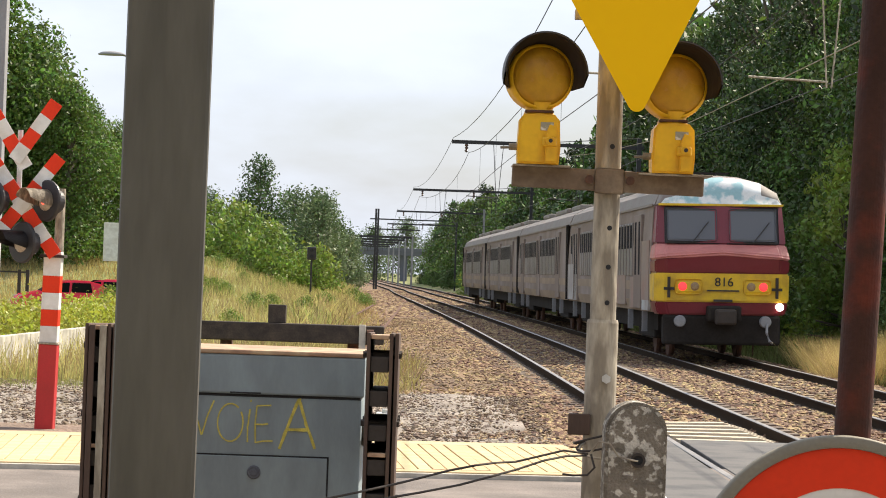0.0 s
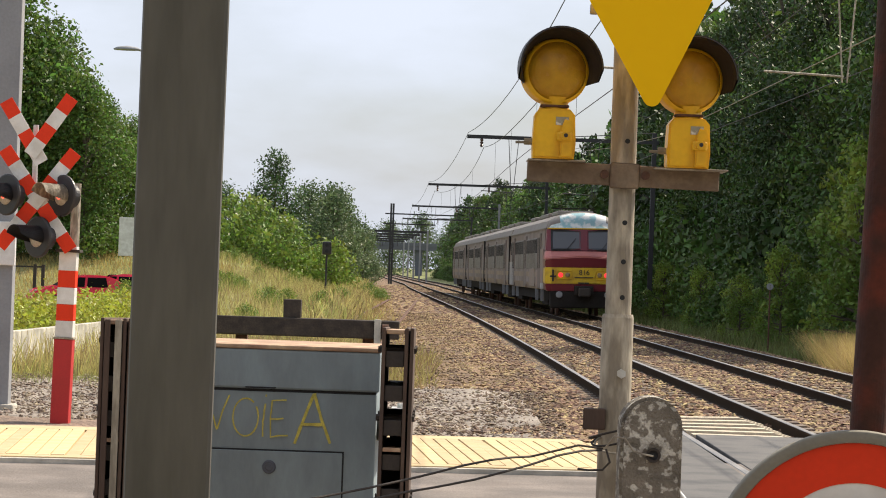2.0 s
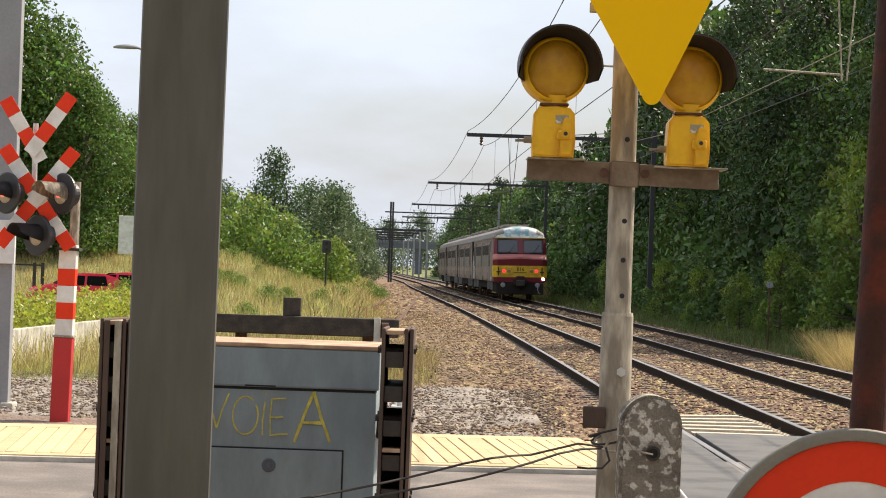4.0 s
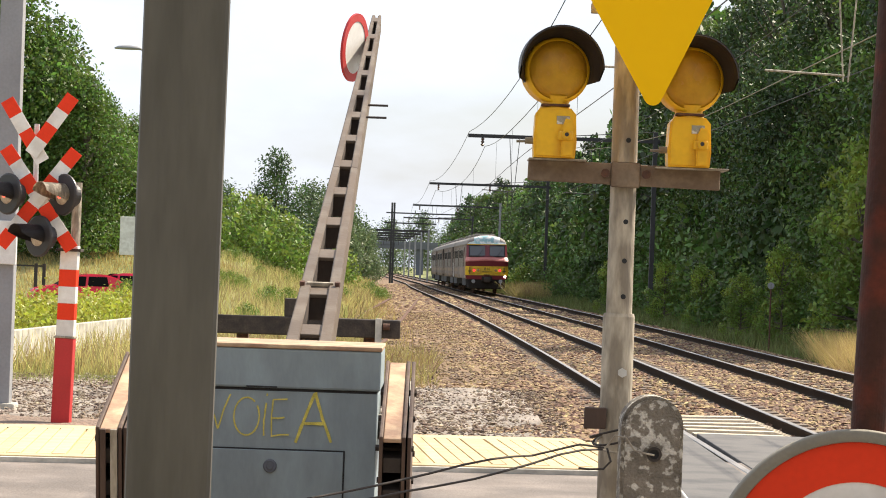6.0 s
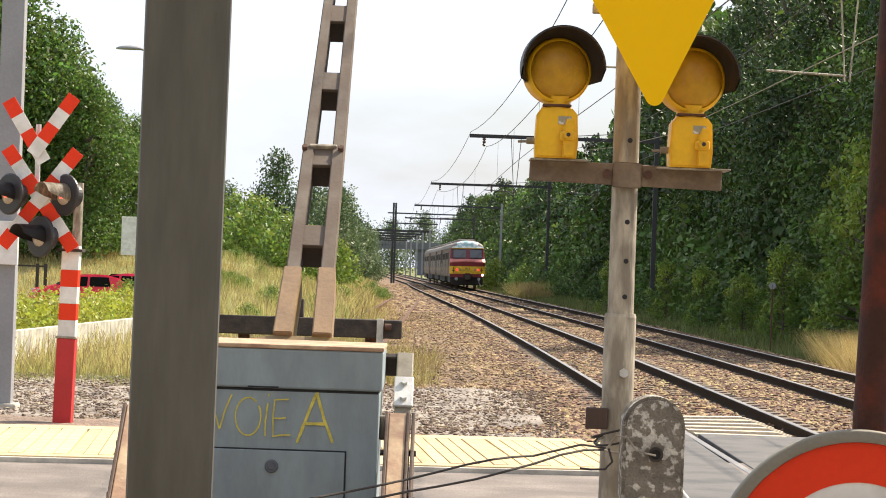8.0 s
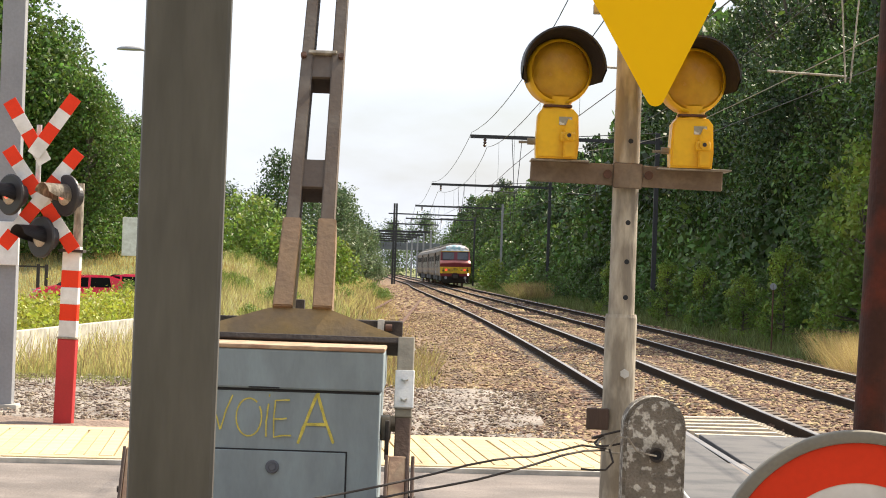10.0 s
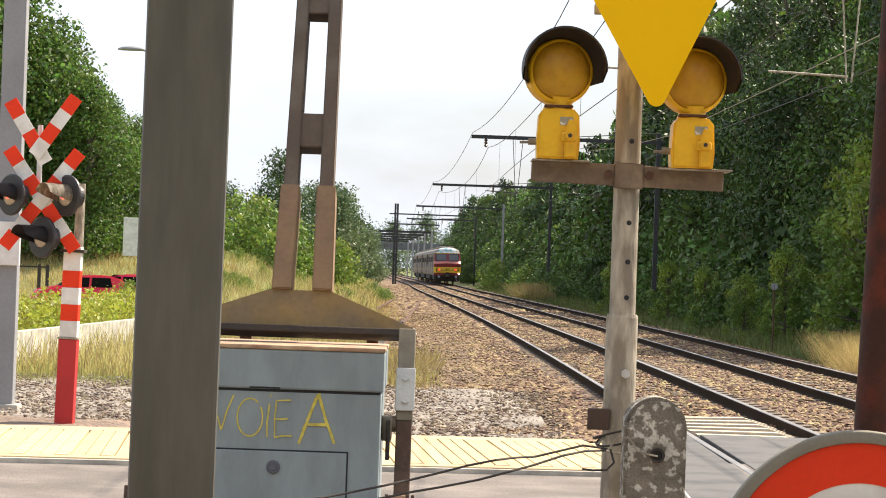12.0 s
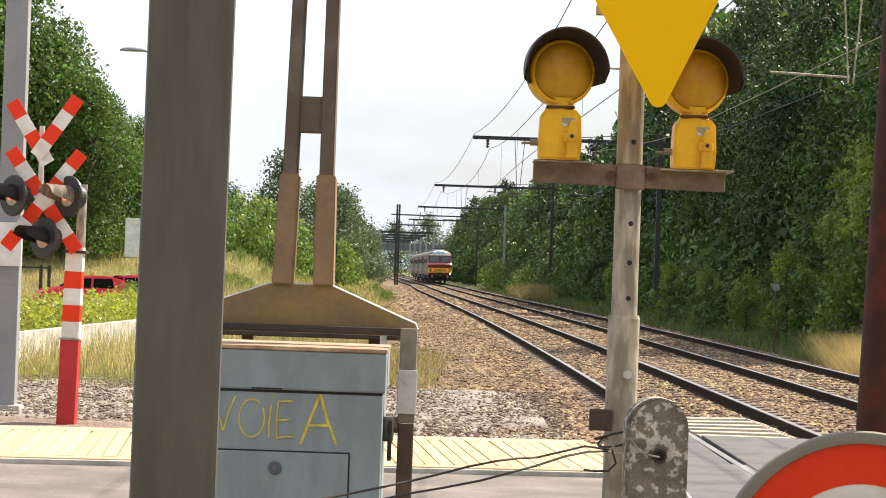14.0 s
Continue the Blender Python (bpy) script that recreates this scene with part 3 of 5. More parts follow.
def tree_model(name, height, width, count, size, material, label, seed, low=0.15, lumps=26, cone=0.0, spread=1.0):
    """A tapered trunk with limbs and a crown of leaf lumps; stands at the origin."""
    g = np.random.default_rng(seed)
    base = empty(name, label, "tree")
    bm = bmesh.new()
    rod((0, 0, -0.3), (0, 0, height * 0.8), 0.025 * height * 0.6, 0.02, 10, bm)
    centres, radii = [], []
    for i in range(lumps):
        h = low + (1 - low) * (i + 0.5) / lumps
        env = (1 - cone) * math.sin(math.pi * min(1, 0.2 + 0.75 * h)) + cone * (1.05 - h)
        a = 2.4 * i + g.random()
        r = width * 0.5 * env * (0.25 + 0.6 * g.random())
        c = (r * math.cos(a), r * math.sin(a), height * h * 0.93)
        centres.append(c)
        radii.append(spread * width * (0.13 + 0.12 * g.random()) * (0.55 + 0.6 * env))
        rod((0, 0, max(0.3, height * h * 0.75)), c, 0.008 * height, 0.01, 5, bm)
    part("trunk", bm, M_BARK, base)
    v, f = leaf_cloud(count, centres, radii, size, 0.85, seed)
    v[:, 2] = np.maximum(v[:, 2], 0.05)
    crown = from_arrays("crown", v, f, material, "", "")
    crown.parent = base
    return base


def grass_patch(name, count, spot, height, width, material, label, seed, lean=0.3):
    """Blades as tall thin triangles pairs; spot(g, n) gives places."""
    g = np.random.default_rng(seed)
    p = spot(g, count)
    z = np.array([ground_height(a, b) for a, b in p])
    h = height * (0.4 + 0.9 * g.random(count))
    a = g.random(count) * math.pi
    t = np.stack([np.cos(a), np.sin(a), 0 * a], -1) * (width * (0.6 + 0.8 * g.random(count)))[:, None]
    o = np.concatenate([p, z[:, None] - 0.03], 1)
    tip = o + np.stack([g.normal(size=count) * lean * h, g.normal(size=count) * lean * h, h], -1)
    v = np.stack([o - t, o + t, tip + t * 0.25, tip - t * 0.25], 1)
    f = np.arange(count * 4).reshape(count, 4)
    return from_arrays(name, v.reshape(-1, 3), f, material, label, "grass", kind="stuff")


# ---- things close by ----
def build_column():
    base = empty("steel_column", "dark grey painted steel column beside the footpath", "column", pose(-0.487, 4.57, 0, 0, 0.25, 7.0))
    part("shaft", box(-0.078, 0.078, -0.08, 0.08, -0.02, 4.2, 0.009), M_COLUMN, base)
    part("base_plate", box(-0.16, 0.16, -0.16, 0.16, -0.02, 0.004, 0.003), M_STEEL_DARK, base)
    for x in (-0.12, 0.12):
        for y in (-0.12, 0.12):
            part("bolt", rod((x, y, 0), (x, y, 0.035), 0.014, seg=6), M_GALV, base)


def build_warning_post():
    """The perforated pole with its crossbar, two amber flashers and the yellow triangle."""
    base = empty("warning_post", "perforated galvanised pole with a crossbar beside the crossing", "post", pose(0.541, 7.34, 0))
    bm = rod((0, 0, -0.1), (0, 0, 3.05), 0.0385, seg=32)
    part("pole", bm, M_GALV, base, smooth=False)
    bm = lathe([(0.047, -0.1), (0.047, 1.535), (0.0445, 1.545), (0.039, 1.545)], 32)
    part("sleeve", bm, M_GALV, base, "thicker galvanised sleeve", smooth=False)
    for i, z in enumerate((2.345, 2.055, 1.815, 1.70, 1.595, 1.93)):
        part("hole", rod((0.008, -0.0395, z), (0.008, -0.030, z), 0.0075, seg=12), M_SEAM, base)
    part("bolt", rod((0.012, -0.060, 1.372), (0.012, -0.044, 1.372), 0.014, seg=6), M_GALV_LIGHT, base)
    part("crossbar", box(-0.285, 0.280, -0.052, -0.038, 1.922, 1.985, 0.004), M_BAR, base, "weathered flat steel crossbar", m=pose(-0.041, 0, 0, 0, 1.2, 0))
    part("clamp", box(-0.042, 0.045, -0.058, -0.05, 1.915, 1.99, 0.006), M_BAR, base, m=pose(-0.041, 0, 0, 0, 1.2, 0))
    for x in (-0.058, 0.062):
        part("bolt", rod((x, -0.066, 1.955), (x, -0.05, 1.955), 0.013, seg=12), M_RUST, base)
    for x0, x1, z in ((-0.285, -0.115, 1.992), (0.085, 0.30, 1.978)):
        part("tray", box(x0, x1, -0.10, 0.05, z - 0.005, z, 0.002), M_GALV, base, "thin steel tray")
    part("bracket", box(-0.095, -0.03, -0.05, -0.035, 1.205, 1.268, 0.004), M_FLANGE, base)
    part("sign_bracket", box(-0.115, -0.02, -0.05, -0.02, 2.425, 2.455, 0.003), M_GALV, base)
    # the yellow triangle, point down
    tip = (0.059, 2.122)
    out = []
    for cx, cz, a0 in ((tip[0], tip[1] + 0.05, 210), (tip[0] + 0.290, tip[1] + 0.665, -30), (tip[0] - 0.357, tip[1] + 0.665, 90)):
        for k in range(7):
            a = radians(a0 + 20 * k)
            out.append((cx + 0.026 * math.cos(a), cz + 0.026 * math.sin(a)))
    sign = empty("triangle_sign", "plain yellow triangular sign plate, point down", "sign", pose(0.541, 7.34, 0))
    part("plate", prism(out, -0.235, -0.231), M_YELLOW_SIGN, sign)
    part("back_rail", box(-0.02, 0.02, -0.2305, -0.04, 2.56, 2.60), M_GALV, sign)


def flasher(m, tilt):
    base = empty("warning_flasher", "yellow battery flasher with an amber lens and black visor", "warning lamp", m, group="flashers on the crossbar")
    body = prism([(-0.060, 0.0), (0.060, 0.0), (0.064, 0.045), (0.060, 0.128), (0.045, 0.145), (-0.045, 0.145), (-0.058, 0.128), (-0.062, 0.045)], -0.06, 0.05, bevel=0.006)
    part("battery_box", body, M_YELLOW, base)
    part("side_panel", prism([(0.018, 0.004), (0.052, 0.004), (0.056, 0.06), (0.050, 0.11), (0.030, 0.115), (0.018, 0.085)], -0.078, -0.058, bevel=0.004), M_YELLOW, base)
    part("lock", rod((0.030, -0.094, 0.066), (0.030, -0.070, 0.066), 0.011, seg=16), M_YELLOW, base, "yellow lock barrel")
    part("lock_lug", box(0.008, 0.052, -0.084, -0.066, 0.050, 0.078, 0.006), M_YELLOW, base)
    part("keyhole", rod((0.033, -0.0955, 0.067), (0.033, -0.090, 0.067), 0.006, seg=12), M_BLACK, base)
    part("label", box(0.004, 0.042, -0.0625, -0.0605, 0.098, 0.122), M_LABEL, base, "small faded white label")
    part("side_knob", rod((-0.085, -0.01, 0.05), (-0.058, -0.01, 0.05), 0.010, seg=12), M_GALV, base)
    part("side_pin", rod((-0.11, -0.01, 0.047), (-0.08, -0.01, 0.048), 0.004, seg=8), M_GALV, base)
    part("neck", lathe([(0.046, 0.145), (0.041, 0.158), (0.040, 0.163), (0.050, 0.182)], 24), M_YELLOW, base, smooth=True)
    part("neck_bolt", box(-0.042, 0.042, -0.048, 0.03, 0.150, 0.158, 0.003), M_RUST, base)
    head = empty("lamp_head", "", "")
    head.parent = base
    head.matrix_basis = pose(-0.002, 0, 0.256, 0, 0, tilt) @ Matrix.Scale(1.1, 4)
    part("lens", lathe([(0.0001, -0.054), (0.030, -0.052), (0.058, -0.046), (0.078, -0.035), (0.080, -0.02)], 40, axis="y"), M_LENS, head, "amber ribbed lens", smooth=True)
    part("lens_ring", lathe([(0.0785, -0.037), (0.086, -0.034), (0.089, -0.015), (0.089, 0.03), (0.078, 0.05), (0.0001, 0.054)], 40, axis="y"), M_YELLOW, head, smooth=True)
    bm = bmesh.new()
    n = 30
    rows = []
    for r, t in ((0.098, 0), (0.102, 0)):
        for yy, spread in ((0.025, 1.0), (-0.03, 1.0), (-0.085, 0.93), (-0.135, 0.80)):
            row = []
            for k in range(n + 1):
                a = math.pi / 2 + (k / n - 0.5) * 2 * radians(112) * spread
                rr = r * (0.87 if yy > 0 else 0.90 if yy > -0.05 else 1.10)
                row.append(bm.verts.new((rr * math.cos(a) - (0.025 - yy) * 0.05, yy, rr * math.sin(a))))
            rows.append(row)
    for base_row in (0, 4):
        for i in range(3):
            for k in range(n):
                q = [rows[base_row + i][k], rows[base_row + i][k + 1], rows[base_row + i + 1][k + 1], rows[base_row + i + 1][k]]
                bm.faces.new(q if base_row else q[::-1])
    for k in range(n):
        bm.faces.new((rows[3][k], rows[3][k + 1], rows[7][k + 1], rows[7][k]))
    part("visor", bm, M_BLACK, head, "black hood over the lens", smooth=True)
    part("visor_clip", box(-0.03, 0.012, -0.02, 0.0, 0.101, 0.107), M_RUST, head)
    return base


def build_flashers():
    flasher(pose(0.329, 7.29, 1.993), 9)
    flasher(pose(0.722, 7.29, 1.979), 7)


def build_concrete_post():
    base = empty("concrete_post", "round-topped old concrete fence post, blotched with pale lichen", "post", pose(0.627, 7.12, 0))
    w, top = 0.088, 1.318
    out = [(-w, -0.1), (w, -0.1)] + [(w * math.cos(radians(a)), top - w + w * math.sin(radians(a))) for a in range(0, 181, 12)]
    bm = prism(out, -0.07, 0.07, bevel=0.01)
    part("shaft", bm, M_CONC, base)
    part("eyelet", lathe([(0.014, -0.006), (0.021, -0.006), (0.021, 0.006), (0.014, 0.006), (0.014, -0.006)], 24, axis="y"), M_STEEL_DARK, base,
         "iron eyelet", m=pose(0.006, -0.074, 1.154))
    part("eyelet_hole", rod((0.006, -0.0735, 1.154), (0.006, -0.069, 1.154), 0.015, seg=20), M_SEAM, base)
    # slack fence wires, twisted round the pole, that run off along the fence
    def wire(name, pts, r, mt, label):
        thing(name, sweep(pts, r, 6), mt, label, "wire")
    for pts in ([(0.492, 7.07, 1.166), (0.422, 7.06, 1.174), (0.285, 7.01, 1.141), (0.227, 6.96, 1.14), (0.171, 6.91, 1.135), (0.093, 6.86, 1.121), (0.015, 6.81, 1.102), (-0.061, 6.76, 1.085), (-0.136, 6.71, 1.07), (-0.225, 6.66, 1.053), (-0.313, 6.61, 1.038), (-0.488, 6.56, 1.006)],
                [(0.486, 7.06, 1.162), (0.427, 7.01, 1.162), (0.362, 6.96, 1.151), (0.281, 6.91, 1.126), (0.202, 6.86, 1.106), (0.124, 6.81, 1.087), (0.017, 6.76, 1.067), (-0.059, 6.71, 1.056), (-0.134, 6.66, 1.042), (-0.252, 6.61, 1.022), (-0.487, 6.56, 0.984)]):
        wire("fence_wire", pts, 0.0034, M_STEEL_DARK, "slack dark steel fence wire tied to the post")
    for k in range(3):
        pts = []
        for i in range(25):
            a = 2 * math.pi * i / 24
            pts.append((0.535 + (0.055 + 0.008 * k) * math.cos(a), 7.26 + 0.07 * math.sin(a), 1.165 + 0.018 * k + 0.02 * math.sin(a + k)))
        wire("tie_wire", pts, 0.0035, M_STEEL_DARK if k else M_GALV, "tie wire twisted round the pole and post")
    wire("tie_wire", [(0.50, 7.06, 1.172), (0.52, 7.03, 1.205), (0.55, 7.02, 1.20), (0.575, 7.03, 1.165), (0.60, 7.03, 1.158), (0.632, 7.04, 1.152)], 0.003, M_GALV,
         "tie wire twisted round the pole and post")
    wire("tie_wire", [(0.50, 7.06, 1.165), (0.51, 7.04, 1.13), (0.49, 7.04, 1.108), (0.45, 7.05, 1.105), (0.42, 7.05, 1.108)], 0.0035, M_STEEL_DARK,
         "tie wire twisted round the pole and post")
    base = empty("guard_rail", "slanting pale steel tube behind the concrete post", "rail")
    part("tube", rod((0.69, 7.5, 1.08), (1.02, 7.5, 0.70), 0.012), M_GALV_LIGHT, base)
    part("tube_foot", rod((1.02, 7.5, 0.70), (1.02, 7.5, -0.02), 0.012), M_GALV_LIGHT, base)


def build_round_sign():
    base = empty("round_sign", "round prohibition sign, white with a red ring and dark symbol", "sign", pose(1.015, 5.90, 0.962, 0, 0, 0))
    R = 0.35
    part("rim", lathe([(R - 0.028, -0.012), (R - 0.004, -0.014), (R, -0.008), (R, 0.022), (R - 0.006, 0.026), (R - 0.03, 0.020)], 96, axis="y"), M_SIGNRIM, base, "pale grey metal rim", smooth=True)
    part("plate", lathe([(0.0001, -0.002), (R - 0.01, -0.002), (R - 0.01, 0.010), (0.0001, 0.010)], 96, axis="y"), M_WHITE, base)
    part("ring", lathe([(R - 0.125, -0.004), (R - 0.03, -0.004), (R - 0.03, -0.001), (R - 0.125, -0.001), (R - 0.125, -0.004)], 96, axis="y"), M_RED, base, "red reflective ring")
    part("symbol", prism([(-0.02, 0.0), (0.12, 0.0), (0.12, 0.155), (0.09, 0.185), (0.05, 0.175), (0.02, 0.13)], -0.006, -0.003), M_NUMBER, base, "dark symbol")
    part("clamp", box(-0.05, 0.13, 0.02, 0.05, 0.10, 0.14), M_GALV, base)
    post = empty("rusty_pole", "round pole in worn red-brown paint carrying the sign", "post", pose(1.010, 6.00, 0))
    part("tube", rod((0, 0, -0.1), (0.112, 0, 3.4), 0.044, seg=32), M_RUST_RED, post, smooth=False)


# ---- the barrier ----
AXIS = Vector((-0.452, 8.20, 1.150))


def strokes(parent, lines, width, y):
    for k, pts in enumerate(lines):
        bm = bmesh.new()
        n = len(pts)
        y -= 0.0005
        verts = []
        for i, (x, z) in enumerate(pts):
            a = Vector(pts[max(i - 1, 0)])
            b = Vector(pts[min(i + 1, n - 1)])
            d = (b - a).normalized()
            w = width * (0.75 + 0.3 * noise.noise((x * 40, z * 40, 2)))
            off = Vector((-d.y, d.x)) * w / 2
            verts.append((bm.verts.new((x + off.x, y, z + off.y)), bm.verts.new((x - off.x, y, z - off.y))))
        for p, q in zip(verts, verts[1:]):
            bm.faces.new((p[0], q[0], q[1], p[1]))
        top = bmesh.ops.extrude_face_region(bm, geom=bm.faces[:])["geom"]
        for v in top:
            if isinstance(v, bmesh.types.BMVert):
                v.co.y += 0.0015
        bmesh.ops.recalc_face_normals(bm, faces=bm.faces[:])
        part("chalk_stroke", bm, M_CHALK, parent, "yellow chalk stroke")


def fine(pts, k=5):
    out = []
    for (x0, z0), (x1, z1) in zip(pts, pts[1:]):
        for i in range(k):
            f = i / k
            out.append((x0 + (x1 - x0) * f + 0.0012 * noise.noise((x0 * 90 + f * 3, z0 * 70, 1)), z0 + (z1 - z0) * f))
    return out + [pts[-1]]


def build_cabinet():
    base = empty("barrier_cabinet", "blue-grey steel barrier machine cabinet, chalked VOIE A", "cabinet")
    x0, x1, y0, y1 = -0.735, -0.176, 8.0, 8.50
    part("body", box(x0, x1, y0, y1, 0.06, 1.250, 0.006), M_CABINET, base)
    part("plinth", box(x0 - 0.04, x1 + 0.04, y0 - 0.04, y1 + 0.04, -0.2, 0.06, 0.008), M_CONCRETE, base, "concrete plinth")
    part("hood", box(x0 - 0.008, x1 + 0.008, y0 - 0.010, y1 + 0.01, 1.256, 1.384, 0.007), M_CABINET, base, "lift-off blue-grey hood")
    part("seam", box(x0 + 0.004, x1 - 0.004, y0 + 0.001, y1 - 0.004, 1.247, 1.259), M_SEAM, base)
    part("lid", box(x0 - 0.012, x1 + 0.010, y0 - 0.014, y1 + 0.014, 1.384, 1.398, 0.004), M_CABTOP, base, "weathered tan top plate")
    # door: frame gap and leaf
    part("door_gap", box(x0 + 0.02, -0.276, y0 - 0.003, y0 + 0.002, 0.20, 1.062), M_SEAM, base)
    door = part("door", box(x0 + 0.024, -0.281, y0 - 0.006, y0 - 0.001, 0.204, 1.057, 0.002), M_CABINET, base)
    part("lock", lathe([(0.0001, -0.010), (0.010, -0.011), (0.012, -0.007), (0.018, -0.008), (0.022, -0.004), (0.022, 0.0)], 24, axis="y"), M_BRIDGE, door,
         "round worn grey lock", m=pose(-0.515, y0 - 0.006, 1.006))
    part("scuff", box(-0.60, -0.50, y0 - 0.0125, y0 - 0.009, 1.258, 1.263, 0.002), M_SEAM, base, "scraped dark patch on the seam")
    o = y0 - 0.0022
    A = [[(-0.436, 1.083), (-0.408, 1.165), (-0.379, 1.243), (-0.371, 1.243)], [(-0.377, 1.243), (-0.352, 1.165), (-0.322, 1.087)], [(-0.410, 1.146), (-0.345, 1.147)]]
    strokes(base, [fine(l) for l in A], 0.0125, o)
    O = [(-0.596 + 0.041 * math.cos(a), 1.163 + 0.061 * math.sin(a)) for a in [0.9 + 2 * math.pi * i / 22 for i in range(22)]]
    thin = [[(-0.650, 1.232), (-0.669, 1.185), (-0.686, 1.122)], [(-0.709, 1.19), (-0.698, 1.155), (-0.687, 1.120)], [(-0.534, 1.208), (-0.540, 1.150), (-0.539, 1.102)],
            [(-0.532, 1.238), (-0.531, 1.231)], [(-0.512, 1.219), (-0.516, 1.16), (-0.514, 1.100)], [(-0.512, 1.219), (-0.490, 1.221), (-0.466, 1.222)],
            [(-0.514, 1.160), (-0.492, 1.160), (-0.474, 1.163)], [(-0.515, 1.101), (-0.488, 1.107), (-0.458, 1.108)]]
    strokes(base, [O] + [fine(l) for l in thin], 0.0062, o)
    # shaft end and links at the sides
    part("shaft_end", rod((x1, 8.2, 1.145), (-0.120, 8.2, 1.145), 0.026, seg=20), M_GALV, base)
    part("shaft_collar", box(x1, -0.142, 8.16, 8.24, 1.09, 1.17, 0.006), M_GALV, base)
    part("link", box(-0.160, -0.146, 8.12, 8.15, 1.03, 1.16, 0.004), M_STEEL_DARK, base)
    part("shaft_end", rod((x0, 8.2, 1.145), (-0.92, 8.2, 1.145), 0.026, seg=20), M_GALV, base)
    return base


def build_barrier():
    """The boom with its yoke and counterweights, lying along +y; turns about x at its own origin."""
    base = empty("barrier_boom", "weathered pale lattice barrier boom with yoke and counterweights", "barrier")
    L = 7.1
    # yoke plate: a broad flat bow across both arms
    pts = [(-0.47, 0.325), (-0.40, 0.345), (-0.12, 0.447), (0.085, 0.447), (0.33, 0.345), (0.368, 0.330), (0.376, 0.312), (-0.48, 0.312)]
    bm = bmesh.new()
    lo = [bm.verts.new((x, r, -0.055)) for x, r in pts]
    hi = [bm.verts.new((x, r, -0.025)) for x, r in pts]
    bm.faces.new(lo)
    bm.faces.new(hi[::-1])
    # the edge faces take a paler material, painting in their sunlit highlight
    for i in range(len(pts)):
        bm.faces.new((lo[i], hi[i], hi[(i + 1) % len(pts)], lo[(i + 1) % len(pts)])).material_index = 1
    bmesh.ops.recalc_face_normals(bm, faces=bm.faces[:])
    part("yoke", bm, [M_YOKE, M_GALV_LIGHT], base, "ochre-stained flat yoke plate")
    # pale tube along the outline paints in the bright sunlit edge
    part("yoke_rim", sweep([(x, r + 0.001, -0.052) for x, r in pts[:7]], 0.0055, 6), M_GALV_LIGHT, base, "rolled rim, paled like a sunlit edge")
    part("yoke_lip", box(-0.48, 0.374, 0.288, 0.3115, -0.055, 0.030, 0.004), M_STEEL_DARK, base, "dark lower lip")
    # two tapering legs and their rungs; shade inside is put into the colour, pale outside
    for s in (-1, 1):
        xa, xm, xb, xc = 0.068 * s - 0.010, 0.061 * s - 0.006, 0.042 * s + 0.012, 0.018 * s + 0.034
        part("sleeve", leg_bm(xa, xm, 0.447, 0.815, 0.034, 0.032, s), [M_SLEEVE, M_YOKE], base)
        part("leg", leg_bm(xm, xb, 0.80, 3.4, 0.0235, 0.017, s), [M_BOOM, M_BOOM_SHADE], base)
        part("leg_tip", leg_bm(xb, xc, 3.4, L, 0.0165, 0.010, s), [M_BOOM, M_BOOM_SHADE], base)
        part("stop", box(xa + 0.027 * s - 0.004, xa + 0.027 * s + 0.004, 0.60, 0.63, -0.10, -0.08), M_STEEL_DARK, base)
    r = 0.958
    k = 0
    while r < L - 0.15:
        f, g_ = min(1, (r - 0.80) / 2.6), max(0, (r - 3.4) / (L - 3.4))
        w = 0.061 - 0.019 * f - 0.024 * g_
        c = -0.006 + 0.018 * f + 0.022 * g_
        hgt = 0.12
        rung = part("rung", box(c - w, c + w, r, r + hgt, -0.042, -0.027, 0.003), M_BOOM, base)
        # the web's dark colour paints in the shade below the rung
        part("rung_web", box(c - w, c + w, r + 0.008, r + hgt - 0.008, -0.135, -0.042), M_BOOM_SHADE, rung, "web with shade put into its colour")
        if k == 1:      # the bolted splice
            for xx in (c - w - 0.012, c + w + 0.012):
                part("splice_bolt", rod((xx, r + 0.085, -0.02), (xx, r + 0.085, -0.002), 0.011, seg=8), M_RUST, base)
            part("splice_bar", box(c - w + 0.004, c + w - 0.004, r + 0.098, r + 0.112, -0.027, -0.010, 0.003), M_GALV, base)
        r += 0.49 + 0.01 * (k % 2)
        k += 1
    disc = empty("boom_sign", "", "")
    disc.parent = base
    disc.matrix_basis = pose(-0.065, 6.27, -0.06, 0, 0, 70)
    part("disc", lathe([(0.0001, -0.004), (0.193, -0.004), (0.193, 0.004), (0.0001, 0.004)], 40, axis="y"), M_WHITE, disc)
    part("disc_ring", lathe([(0.150, -0.007), (0.196, -0.007), (0.196, 0.007), (0.150, 0.007), (0.150, -0.007)], 40, axis="y"), M_RED2, disc, "red border")
    for i, z in enumerate((0.05, 0.09)):
        part("pin", rod((0.06, 4.52 + 0.27 * i, -0.05), (0.17, 4.52 + 0.27 * i, -0.05), 0.006, seg=8), M_STEEL_DARK, base)
    # arms and counterweights each side
    for x0, x1 in ((0.322, 0.378), (-0.497, -0.442)):
        inner = x0 if x0 > 0 else x1
        part("arm", box(x0, x1, 0.0, 0.312, -0.035, 0.035, 0.004), M_ARM, base)
        part("arm_tail", box(x0 + 0.002, x1 - 0.002, -0.40, -0.001, -0.034, 0.034, 0.004), M_FLANGE, base, "rust-stained tail of the arm")
        part("arm_plate", box(x0 - 0.004, x1 + 0.004, 0.03, 0.175, 0.035, 0.046, 0.003), M_GALV_LIGHT, base, "bright bolted plate")
